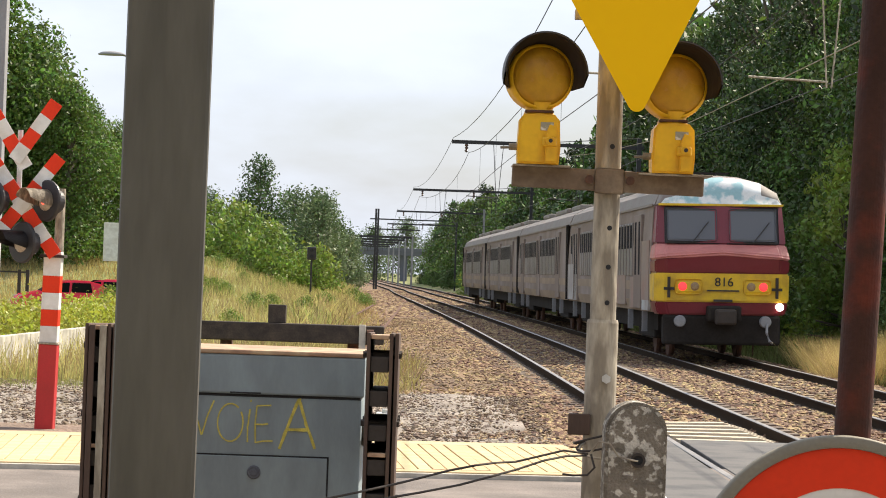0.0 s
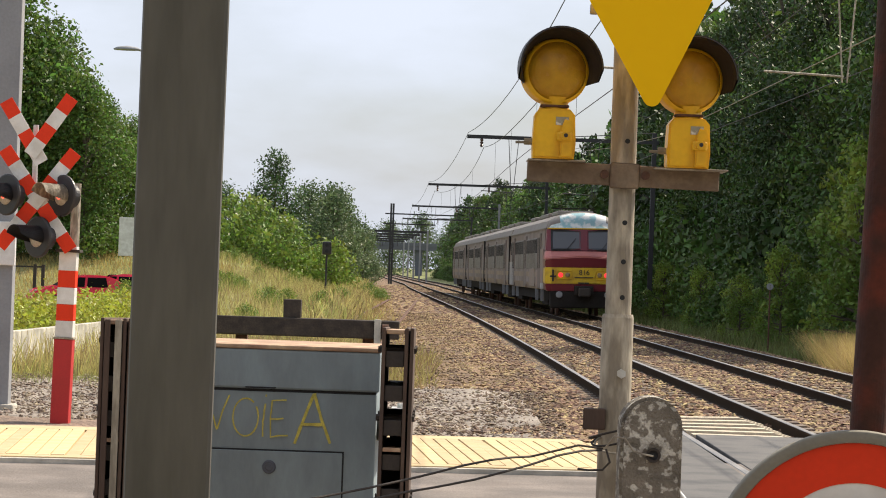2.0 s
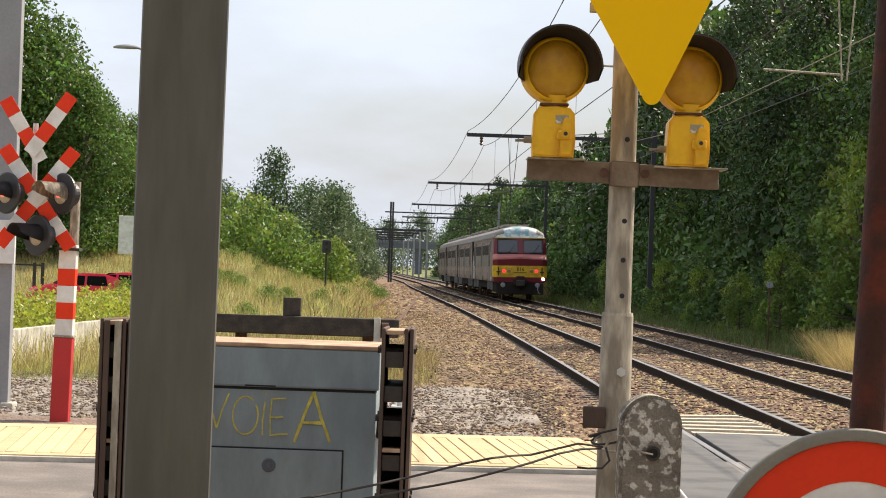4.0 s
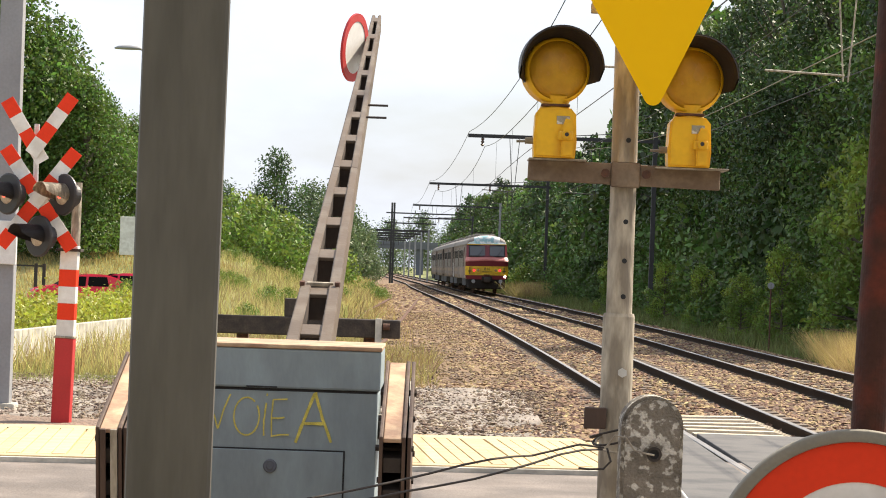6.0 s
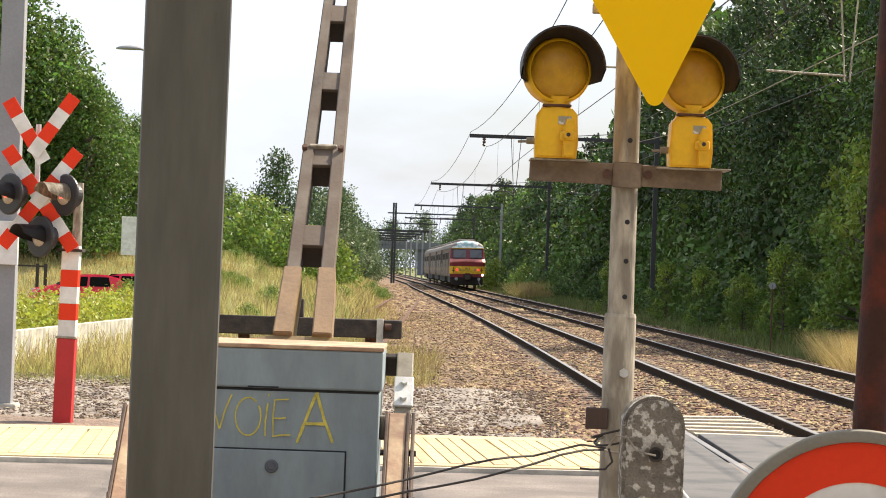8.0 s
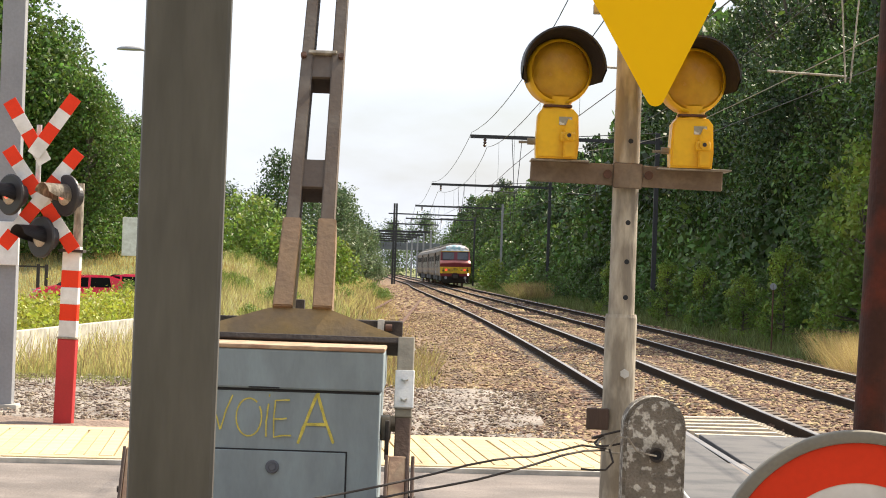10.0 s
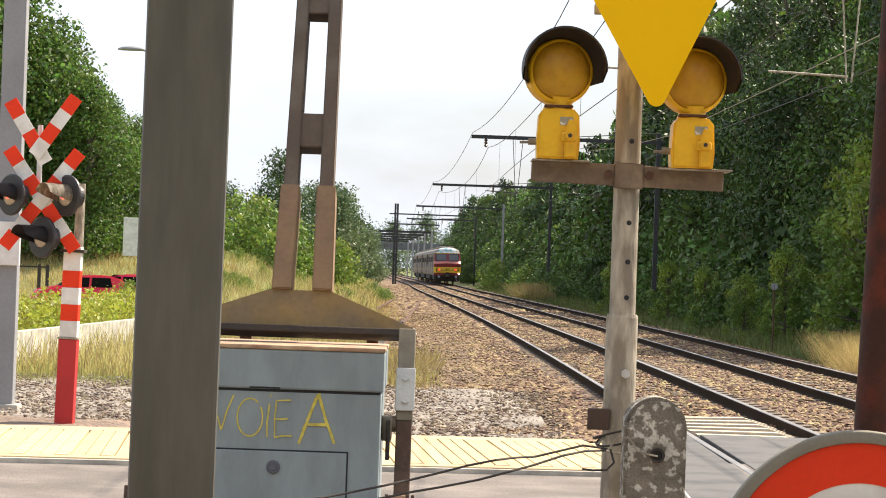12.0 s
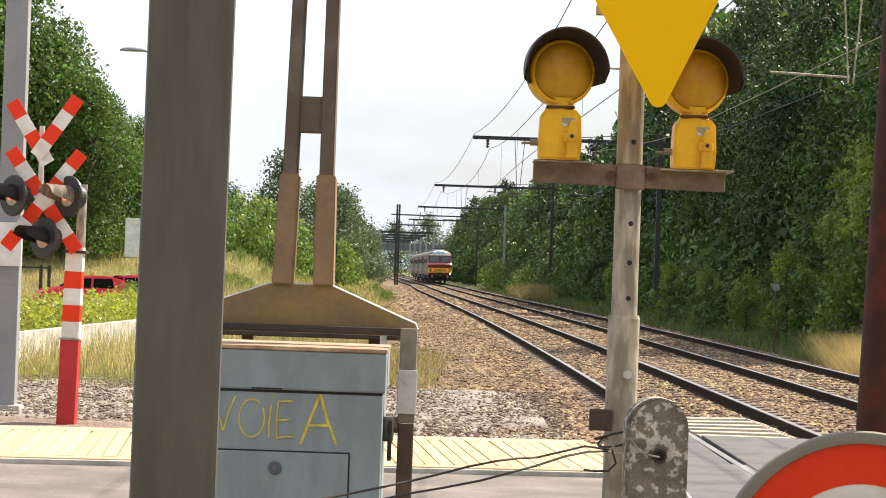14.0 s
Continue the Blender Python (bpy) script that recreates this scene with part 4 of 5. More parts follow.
        for yy in (0.065, 0.14):
            part("bolt", rod(((x0 + x1) / 2, yy, 0.058), ((x0 + x1) / 2, yy, 0.044), 0.013, seg=6), M_GALV_LIGHT, base)
        a, b = x0 - 0.020, x1 + 0.012
        for xx in (a, b - 0.022, b - 0.006):
            part("flange", box(xx, xx + 0.011, -0.98, -0.30, -0.32, 0.315, 0.003), M_FLANGE, base, "rust-brown side flange")
        part("end_cap", box(a + 0.012, b - 0.023, -0.978, -0.30, 0.296, 0.309, 0.003), M_CABTOP, base, "pale tan cap plate")
        for i in range(6):
            z = -0.30 + 0.100 * i
            part("weight", box(a + 0.012, b - 0.023, -0.97, -0.33, z, z + 0.046, 0.002), M_STEEL_DARK, base, "dark iron weight")
        part("shelf", box(a + 0.012, b - 0.023, -0.978, -0.33, -0.046, -0.034, 0.002), M_CABTOP, base, "tan shelf plate")
        part("core", box(a + 0.012, b - 0.023, -0.80, -0.36, -0.29, -0.06), M_SEAM, base)
        if x0 < 0:
            part("cover_strip", box(b - 0.044, b - 0.024, -0.986, -0.975, -0.30, 0.31, 0.002), M_GALV, base, "pale galvanised strip")
            part("cover_strip", box(a + 0.013, a + 0.030, -0.986, -0.975, -0.30, 0.31, 0.002), M_FLANGE, base, "rust-brown strip")
        for yy in (-0.9, -0.65, -0.42):
            for z in (-0.2, 0.05, 0.25):
                part("bolt", rod((a - 0.012, yy, z), (b + 0.012, yy, z), 0.010, seg=6), M_STEEL_DARK, base)
    return base


def leg_bm(xa, xb, ya, yb, wa, wb, s):
    bm = bmesh.new()
    lo, hi = [], []
    for x, y, w in ((xa, ya, wa), (xb, yb, wb)):
        for dx, dz in ((-1, -1), (1, -1), (1, 1), (-1, 1)):
            lo.append(bm.verts.new((x + dx * w, y, -0.080 + dz * (0.045 + w * 0.8))))
    a, b = lo[:4], lo[4:]
    bm.faces.new(a)
    bm.faces.new(b[::-1])
    for i in range(4):
        bm.faces.new((a[i], b[i], b[(i + 1) % 4], a[(i + 1) % 4]))
    bmesh.ops.recalc_face_normals(bm, faces=bm.faces[:])
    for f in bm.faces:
        # inner and under faces get the second material, on the legs a painted shade
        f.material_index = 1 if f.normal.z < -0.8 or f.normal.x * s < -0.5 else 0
    bmesh.ops.bevel(bm, geom=bm.edges[:], offset=0.004, segments=2, affect="EDGES")
    return bm


# ---- the crossing signal and its surroundings ----
def build_crossing_signal():
    base = empty("crossing_signal", "red and white banded crossing post with double saltire and lamps", "crossing signal", pose(-3.845, 25.83, 0, 0, 1.0, 0))
    z = -0.15
    part("post_foot", box(-0.095, 0.095, -0.095, 0.095, z, 0.80, 0.01), M_RED2, base, "plain red lower post")
    part("collar", box(-0.105, 0.105, -0.105, 0.105, 0.80, 0.82, 0.005), M_GALV, base)
    bands = [(0.82, 0.99, M_WHITE), (0.99, 1.16, M_RED), (1.16, 1.335, M_WHITE), (1.335, 1.51, M_RED), (1.51, 1.76, M_WHITE)]
    for a, b, mt in bands:
        part("band", box(-0.09, 0.09, -0.09, 0.09, a, b, 0.006), mt, base, "red band" if mt is M_RED else "white band")
    part("collar", box(-0.125, 0.125, -0.12, 0.12, 1.70, 1.73, 0.004), M_STEEL_DARK, base)
    part("mast", rod((0.04, 0.06, 1.76), (0.03, 0.06, 2.42), 0.05, seg=16), M_GALV, base)
    def board(cx, cz, length, angle, stripes, y):
        b = empty("saltire_board", "", "")
        b.parent = base
        b.matrix_basis = pose(cx, y, cz, 0, angle, 0)
        n = stripes
        for i in range(n):
            a0 = -length / 2 + length * i / n
            part("stripe", box(a0, a0 + length / n, -0.012, 0.0, -0.072, 0.072), M_RED if i % 2 == 0 else M_WHITE, b)
    # full lower cross, and the upper open cross above it
    board(-0.33, 2.23, 1.25, 54, 7, -0.16)
    board(-0.33, 2.23, 1.25, -54, 7, -0.18)
    board(-0.51, 2.92, 0.74, 57, 4, -0.16)
    board(-0.23, 2.99, 0.74, 123, 4, -0.18)
    part("board_arm", box(-0.45, 0.03, 0.0, 0.04, 2.22, 2.28), M_GALV, base)
    part("board_bar", rod((-0.38, -0.08, 2.2), (-0.40, -0.08, 3.0), 0.028), M_GALV_LIGHT, base)
    for (x, zc, lit) in ((-0.08, 2.28, True), (-0.65, 2.26, True), (-0.31, 1.84, False)):
        lamp = empty("signal_lamp", "", "")
        lamp.parent = base
        lamp.matrix_basis = pose(x, -0.24, zc, 0, 0, -42)
        part("backboard", lathe([(0.0001, 0.0), (0.20, 0.0), (0.215, 0.012), (0.215, 0.03), (0.0001, 0.04)], 32, axis="y"), M_BLACK, lamp, "round black backboard", smooth=False)
        part("lamp_house", lathe([(0.13, 0.03), (0.12, 0.16), (0.05, 0.2), (0.0001, 0.2)], 24, axis="y"), M_BLACK, lamp)
        part("lamp_glass", lathe([(0.0001, -0.035), (0.06, -0.03), (0.105, -0.004), (0.105, 0.0)], 24, axis="y"), M_LAMPGLASS, lamp, "greyish lamp glass", smooth=True)
        if lit:
            part("lit_core", lathe([(0.0001, -0.040), (0.03, -0.038), (0.045, -0.030)], 16, axis="y"), M_CROSSRED, lamp, "glowing red core")
        bm = bmesh.new()
        rows = []
        for yy, sp in ((0.0, 1.0), (-0.16, 0.85), (-0.30, 0.62)):
            rows.append([bm.verts.new((0.118 * math.cos(a), yy, 0.118 * math.sin(a))) for a in [math.pi / 2 + (k / 20 - 0.5) * 2 * radians(120) * sp for k in range(21)]])
        for p, q in zip(rows, rows[1:]):
            for k in range(20):
                bm.faces.new((p[k], p[k + 1], q[k + 1], q[k]))
        bmesh.ops.solidify(bm, geom=bm.faces[:], thickness=0.006)
        part("hood", bm, M_GALV if x > -0.3 else M_BLACK, lamp, "long lamp hood", smooth=False)


def build_left_side():
    mast = empty("signal_mast", "tall grey steel mast with a white box beside the crossing", "mast", pose(-4.98, 28.6, 0, 0, 0, 0))
    part("shaft", box(-0.13, 0.13, -0.1, 0.1, -0.15, 7.0, 0.012), M_MASTGREY, mast)
    part("foot", box(-0.18, 0.2, -0.16, 0.16, -0.16, -0.06, 0.02), M_CONCRETE, mast)
    part("equipment_box", box(-0.16, 0.16, -0.17, -0.101, 1.53, 2.03, 0.01), M_WHITE, mast, "white equipment box")
    part("box_lock", box(0.02, 0.05, -0.176, -0.17, 1.80, 1.86), M_SEAM, mast)
    # low concrete wall with the hedge behind it
    a, b = Vector((-7.2, 33.0, 0)), Vector((-5.9, 58.0, 0))
    wall = empty("low_wall", "low pale concrete panel wall under the hedge", "wall", kind="structure")
    n = 13
    d = (b - a) / n
    rot = -math.degrees(math.atan2(d.x, d.y))
    for i in range(n):
        part("wall_panel", box(-0.06, 0.06, 0.012, d.length - 0.012, -0.25, 0.42, 0.012), M_CONCRETE, wall, m=Matrix.Translation(a + d * i) @ pose(0, 0, 0, 0, 0, rot))
    g = np.random.default_rng(4)
    cs, rs = [], []
    for i in range(60):
        p = a + (b - a) * (i + 0.5) / 60 + Vector((-0.9 - 0.5 * (i % 2), 0, 0.35 + 0.25 * g.random()))
        cs.append(tuple(p))
        rs.append(0.42 + 0.2 * g.random())
    v, f = leaf_cloud(15000, cs, rs, 0.045, 0.8, 5)
    from_arrays("hedge", v, f, M_HEDGE, "low yellow-green hedge behind the concrete wall", "hedge", kind="stuff")
    fence = empty("tube_fence", "dark tubular fence at the car park", "fence", pose(-18.0, 107, 0.1))
    part("rail", box(-4, 1.1, -0.03, 0.03, 1.02, 1.09), M_STEEL_DARK, fence)
    for x in (-3.6, 0.75, 1.1):
        part("post", box(x - 0.07, x + 0.07, -0.05, 0.05, -0.8, 1.16), M_STEEL_DARK, fence)
    board = empty("notice_board", "blank white notice board on a post", "board", pose(-12.25, 100, 0))
    part("panel", box(-0.55, 0.55, -0.03, 0.03, 1.75, 3.3, 0.01), M_WHITE, board)
    part("post", rod((0.25, 0.05, -0.2), (0.25, 0.05, 2.0), 0.05), M_STEEL_DARK, board)
    lamp = empty("street_lamp", "grey street lamp with a flat curved head", "street lamp", pose(-11.0, 92, -0.2))
    part("pole", rod((0, 0, -0.2), (0.05, 0, 9.55), 0.085, 0.055), M_MASTGREY, lamp)
    part("arm", rod((0.05, 0, 9.5), (-0.55, 0, 9.62), 0.03), M_MASTGREY, lamp)
    part("lamp_head", lathe([(0.0001, 0.02), (0.33, 0.0), (0.34, 0.05), (0.24, 0.13), (0.0001, 0.18)], 24), M_MASTGREY, lamp, "shallow dome lamp head", smooth=True, m=pose(-0.72, 0, 9.56) @ Matrix.Diagonal((1.5, 0.9, 0.9, 1)))


def car_model(m, label):
    """A small parked hatchback; its length lies along x."""
    base = empty("parked_car", label, "car", m, group="parked cars")
    side = [(-2.0, 0.30), (2.0, 0.30), (2.08, 0.52), (2.02, 0.70), (1.75, 0.84), (1.3, 0.92), (0.95, 0.99), (0.55, 1.22), (0.2, 1.38), (-0.3, 1.47), (-0.9, 1.46), (-1.4, 1.33), (-1.85, 1.05), (-2.03, 0.88), (-2.08, 0.45)]
    part("body", prism(side, -0.83, 0.83, bevel=0.07), M_CAR, base, "glossy red body", smooth=False)
    for x0, x1, x2, x3 in ((-1.05, -0.15, -0.18, -0.95), (-0.05, 0.78, 0.2, -0.08)):
        for ya in (-0.845, 0.835):
            part("side_window", prism([(x0, 0.96), (x1, 0.96), (x2, 1.36), (x3, 1.36)], ya, ya + 0.01), M_WINDOW, base)
    part("windscreen", box(-0.40, 0.40, -0.70, 0.70, -0.008, 0.008), M_WINDOW, base, m=pose(0.62, 0, 1.215, 0, 32, 0))
    for x in (-1.25, 1.25):
        for y in (-0.78, 0.78):
            w = empty("wheel", "", "")
            w.parent = base
            w.matrix_basis = pose(x, y, 0.31)
            part("tyre", lathe([(0.2, -0.1), (0.3, -0.1), (0.31, -0.06), (0.31, 0.06), (0.3, 0.1), (0.2, 0.1)], 24, axis="y"), M_TYRE, w)
            part("rim", lathe([(0.0001, -0.09), (0.2, -0.08), (0.2, 0.08), (0.0001, 0.09)], 20, axis="y"), M_GALV_LIGHT, w)
    part("headlight", box(1.80, 1.98, -0.75, -0.45, 0.66, 0.80, 0.02), M_LAMPGLASS, base)
    part("headlight", box(1.80, 1.98, 0.45, 0.75, 0.66, 0.80, 0.02), M_LAMPGLASS, base)
    return base


def build_cars():
    car_model(pose(-14.9, 104, -0.56, 0, 0, 200), "red hatchback parked beyond the hedge")
    car_model(pose(-13.7, 107.6, -0.50, 0, 0, 175), "second red car parked behind the first")


def build_buffer_stop():
    base = empty("buffer_stop", "old timber buffer stop of a disused siding", "buffer stop", pose(-1.95, 38.0, 0))
    bm = box(-1.55, 1.42, -0.13, 0.13, 0.56, 0.84, 0.02)
    for v in bm.verts:
        v.co.z += 0.02 * noise.noise((v.co.x * 3, v.co.y * 3, 1))
    part("beam", bm, M_TIMBER, base, "dark creosoted beam")
    part("block", box(-0.36, -0.09, -0.06, 0.16, 0.84, 1.12, 0.015), M_TIMBER, base)
    for x in (-1.0, 0.95):
        part("upright", box(x - 0.09, x + 0.09, 0.13, 0.33, -0.2, 0.80, 0.01), M_RUST, base, "rusty rail upright")
        part("strut", rod((x, 0.3, 0.6), (x, 1.8, -0.15), 0.07, seg=8), M_RUST, base)
    part("white_post", box(1.04, 1.14, -0.22, -0.13, 0.36, 0.86, 0.01), M_CONCRETE, base, "small pale post")
    part("buffer_bolt", rod((1.16, -0.18, 0.74), (1.26, -0.18, 0.74), 0.05), M_RUST, base)
    side = empty("siding_track", "rusty overgrown rails of a disused siding", "railway track", kind="structure")
    for x in (-2.7, -1.2):
        part("rail", sweep([(x + 0.01 * i, 38.3 + 4 * i, -0.05) for i in range(24)], 0.05, 6), M_RUST, side)


# ---- overhead line ----
def cantilever(y, seed=0, left=6.7):
    x = mid(y) + SIX + 2.9
    v = -0.11 if y < 50 else 1.4
    base = empty("catenary_mast", "slim dark catenary mast with a long arm over both tracks", "catenary mast", pose(x, y, 0), group="catenary masts")
    out = 1.15 if y > 50 else 0.0
    # the dark tone also paints in tree shade along the wood; one is grey
    part("mast", box(out - 0.10, out + 0.10, -0.13, 0.13, -0.4, 8.0, 0.01), M_MASTGREY if seed == 3 else M_MAST, base)
    part("arm", box(-left, out + 0.2, -0.07, 0.07, 7.50, 7.66), M_MAST, base, "long dark steel arm")
    part("stay", rod((out, 0, 8.0), (-3.2, 0, 7.66), 0.018, seg=6), M_MAST, base)
    for dx in (-2.9 - SIX, -2.9):
        part("insulator", lathe([(0.04, 7.50), (0.09, 7.44), (0.04, 7.38), (0.09, 7.32), (0.04, 7.26), (0.09, 7.2), (0.03, 7.12)], 10), M_INSUL, base, m=pose(dx, 0, 0))
        part("drop_tube", rod((dx + v + 0.24, 0, 7.5), (dx + v + 0.06, 0, 5.05), 0.015, seg=8), M_MAST if y > 50 else M_GALV, base)
        part("drop_tube", rod((dx + v - 0.2, 0, 7.5), (dx + v - 0.02, 0, 5.05), 0.015, seg=8), M_MAST if y > 50 else M_GALV, base)
        part("steady_arm", rod((dx + v, 0, 5.15), (dx + v - 1.35, 0, 5.2), 0.02, seg=6), M_MAST if y > 50 else M_GALV, base)
    return base


def build_catenary():
    ys = [-20, 42, 110, 174, 236, 298]
    for i, y in enumerate(ys[1:]):
        cantilever(y, i, 7.15)
    for off in (0.0, SIX):
        bm = bmesh.new()
        for a, b in zip(ys, ys[1:] + [310, 360]):
            for lo, hi, sag, r in ((7.12, 7.12, 0.75, 0.012), (5.2, 5.2, 0.0, 0.010)):
                pts = []
                for i in range(13):
                    f = i / 12
                    y = a + (b - a) * f
                    pts.append((mid(y) + off + 0.18 * math.sin(y * 0.0628), y, lo - sag * 4 * f * (1 - f)))
                sweep(pts, r, 5, bm)
            for i in range(1, 5):
                f = i / 5
                y = a + (b - a) * f
                x = mid(y) + off + 0.18 * math.sin(y * 0.0628)
                rod((x, y, 5.2), (x, y, 7.12 - 3.0 * f * (1 - f)), 0.0045, seg=4, bm=bm)
        thing("overhead_wire", bm, M_WIRE, "sagging messenger and contact wires over the track", "overhead wire", group="overhead wires")
    bm = bmesh.new()
    for a, b in zip(ys, ys[1:] + [310]):
        sweep([(mid(a + (b - a) * i / 10) - 0.6, a + (b - a) * i / 10, 7.75 - 2.4 * (i / 10) * (1 - i / 10)) for i in range(11)], 0.012, 5, bm)
    thing("feeder_wire", bm, M_WIRE, "feeder cable slung along the mast arms", "overhead wire")
    thing("stay_wire", sweep([(7.35, 36, 5.85), (7.1, 43, 5.78), (7.15, 62, 5.98), (7.2, 80, 6.2), (6.8, 96, 6.6), (6.3, 110, 7.1)], 0.011, 6), M_GALV, "pale steel stay wire beside the far track", "wire")
    # mast on the meadow side, then portals one behind the other, and the road bridge
    mast = empty("catenary_mast", "dark lattice catenary mast at the meadow edge", "catenary mast", pose(mid(285) - 2.1, 285, 0), group="catenary masts")
    for x in (-0.13, 0.13):
        part("chord", box(x - 0.11, x + 0.11, -0.1, 0.1, -0.3, 9.0), M_MAST, mast)
    for i in range(11):
        part("lacing", rod((-0.16, 0, 0.6 * i), (0.16, 0, 0.6 * i + 0.5), 0.03, seg=5), M_MAST, mast)
    part("arm", box(-0.8, 7.4, -0.06, 0.06, 7.75, 7.9), M_MAST, mast)
    part("arm", box(-1.0, 5.0, -0.06, 0.06, 6.6, 6.75), M_MAST, mast)
    for i, y in enumerate((330, 365, 400, 440, 480)):
        p = empty("catenary_portal", "dark steel portal over all tracks", "catenary portal", pose(mid(y) - 0.2, y, 0), group="catenary portals")
        for x in (-5.6, 3.6):
            part("leg", box(x - 0.13, x + 0.13, -0.2, 0.2, -0.3, 6.7), M_MAST if x < 0 else M_MASTGREY, p)
        part("beam", box(-5.8, 3.8, -0.15, 0.15, 6.3 + 0.08 * i, 6.6 + 0.08 * i), M_MAST, p)
        for x in (-3.2, -1.0, 1.6):
            part("hanger", box(x - 0.04, x + 0.04, -0.04, 0.04, 5.5, 6.3), M_MAST, p)
    bridge = empty("road_bridge", "grey concrete road bridge over the railway", "bridge", pose(mid(560), 560, 0))
    part("deck", box(-60, 60, -5, 5, 5.7, 6.6), M_BRIDGE, bridge)
    part("parapet", box(-60, 60, -5.2, -5, 6.6, 7.3), M_BRIDGE, bridge)
    for x in (-7.5, 8.5):
        part("pier", box(x - 0.8, x + 0.8, -4, 4, -0.3, 5.7), M_BRIDGE, bridge)
    sig = empty("railway_signal", "black railway signal head on a short post in the bushes", "railway signal", pose(-5.75, 130, 0))
    part("head", box(-0.24, 0.24, -0.1, 0.1, 2.2, 2.9, 0.08), M_BLACK, sig)
    part("post", rod((0, 0, -0.2), (0, 0, 2.2), 0.05), M_MAST, sig)
    for z in (2.4, 2.72):
        part("lamp", lathe([(0.0001, -0.12), (0.09, -0.12), (0.1, -0.1)], 16, axis="y"), M_SEAM, sig, m=pose(0, 0, z))
    small = empty("marker_post", "short marker post beside the far track", "marker post", pose(mid(66) + SIX + 2.4, 66, 0))
    part("post", rod((0, 0, -0.2), (0, 0, 1.55), 0.022, seg=8), M_RUST, small)
    part("plate", rod((0, -0.02, 1.5), (0, 0.02, 1.5), 0.09, seg=16), M_MASTGREY, small)


# ---- the train ----
def car_section(w=1.43):
    """Half-round roofed outline of a carriage in x and z."""
    pts = [(-w + 0.06, 0.95), (-w, 1.2), (-w, 2.2), (-w + 0.06, 3.25)]
    roof = [(-1.24, 3.56), (-0.88, 3.78), (-0.42, 3.89), (0, 3.92)]
    half = pts + roof
    return half + [(-x, z) for x, z in half[-2::-1]]


def build_carriage(tail, label):
    """A carriage whose rear end is at the origin and which reaches 24.3 m along +y."""
    base = empty("train_carriage", label, "train carriage", group="train carriages")
    L = 23.75
    sec = car_section()
    y0 = 1.1 if tail else 0.0
    bm = prism(sec, y0, L)
    for f in bm.faces:
        c = f.calc_center_median()
        if abs(f.normal.y) > 0.9:
            f.material_index = 0
        elif c.z > 3.3:
            f.material_index = 2
        elif c.z < 1.5:
            f.material_index = 1
    part("body", bm, [M_TRAINSIDE, M_TRAINLOW, M_ROOF], base)
    part("gutter", box(-1.41, -1.38, y0, L, 3.24, 3.29), M_ROOF, base)
    part("gutter", box(1.38, 1.41, y0, L, 3.24, 3.29), M_ROOF, base)
    part("side_band", box(-1.438, -1.425, y0 + 0.4, L - 0.3, 1.42, 1.62), M_TRAINLOW, base)
    doors = (3.6, 12.2, 20.6)
    for s in (-1, 1):
        x0, x1 = (-1.446, -1.38) if s < 0 else (1.38, 1.446)
        for yd in doors:
            d = part("door", box(x0 - 0.004 * (s < 0), x1 + 0.004 * (s > 0), yd - 0.75, yd + 0.75, 1.0, 3.1, 0.01), M_TRAINSIDE, base)
            for k in (-0.37, 0.37):
                part("door_pane", box(x0 - 0.008 * (s < 0), x1 + 0.008 * (s > 0), yd + k - 0.15, yd + k + 0.15, 1.75, 2.95, 0.01), M_WINDOW, d)
        y = 5.0
        while y < L - 1:
            if all(abs(y - yd) > 1.1 for yd in doors):
                w = part("window", box(x0, x1, y - 0.24, y + 0.24, 1.72, 2.95, 0.02), M_PANELGREY, base, "grey-tinted lower pane in a thin frame")
                part("vent_pane", box(x0 - 0.004 * (s < 0), x1 + 0.004 * (s > 0), y - 0.19, y + 0.19, 2.36, 2.90, 0.01), M_WINDOW, w, "dark upper pane")
            y += 0.66
    for i, (ya, yb) in enumerate(((4, 7), (9, 14), (17, 20))):
        part("roof_unit", box(-0.7, 0.7, ya, yb, 3.84, 4.02, 0.05), M_ROOF, base)
    part("underframe", box(-1.2, 1.2, y0 + 0.4, L - 0.3, 0.55, 0.97), M_UNDER, base)
    for yb in (4.2, 20.1):
        part("bogie", box(-1.15, 1.15, yb - 1.6, yb + 1.6, 0.35, 0.75, 0.05), M_UNDER, base)
        for dy in (-1.2, 1.2):
            for x in (-0.75, 0.75):
                part("wheel", lathe([(0.0001, -0.06), (0.42, -0.06), (0.45, 0.0), (0.42, 0.06), (0.0001, 0.06)], 24, axis="y"), M_RUST, base,
                     m=pose(x, yb + dy, 0.38, 0, 0, 90))
        for dy in (-1.5, 1.5):
            part("step", box(-1.42, -1.30, yb + dy - 0.05, yb + dy + 0.05, 0.5, 0.95), M_MASTGREY, base, "pale hanging step")
    for y_end in (y0 + 0.02 if not tail else L - 0.26, L - 0.26):
        for xs in ((-1.452, -1.39), (1.39, 1.452)):
            part("end_seal", box(xs[0], xs[1], y_end, y_end + 0.24, 0.98, 3.26), M_UNDER, base, "dark rubber end seal")
    if tail:
        part("sprayed_panel", box(-1.450, -1.40, 20.2, 23.4, 1.0, 2.05), M_SPRAY, base, "pale sprayed-over panel")
        for i, (ya, yb, za, zb) in enumerate(((2.9, 5.2, 1.0, 1.7), (6.2, 9.2, 1.05, 1.75), (1.35, 2.6, 0.98, 1.3))):
            part("faded_panel", box(-1.444 - 0.001 * i, -1.40, ya, yb, za, zb), M_SPRAY if i == 2 else M_FADED, base, "pale sprayed patch" if i == 2 else "faded red side panel")
        part("faded_panel", box(-1.447, -1.40, 1.3, 2.75, 1.2, 2.5), M_FADED, base, "faded red side panel")
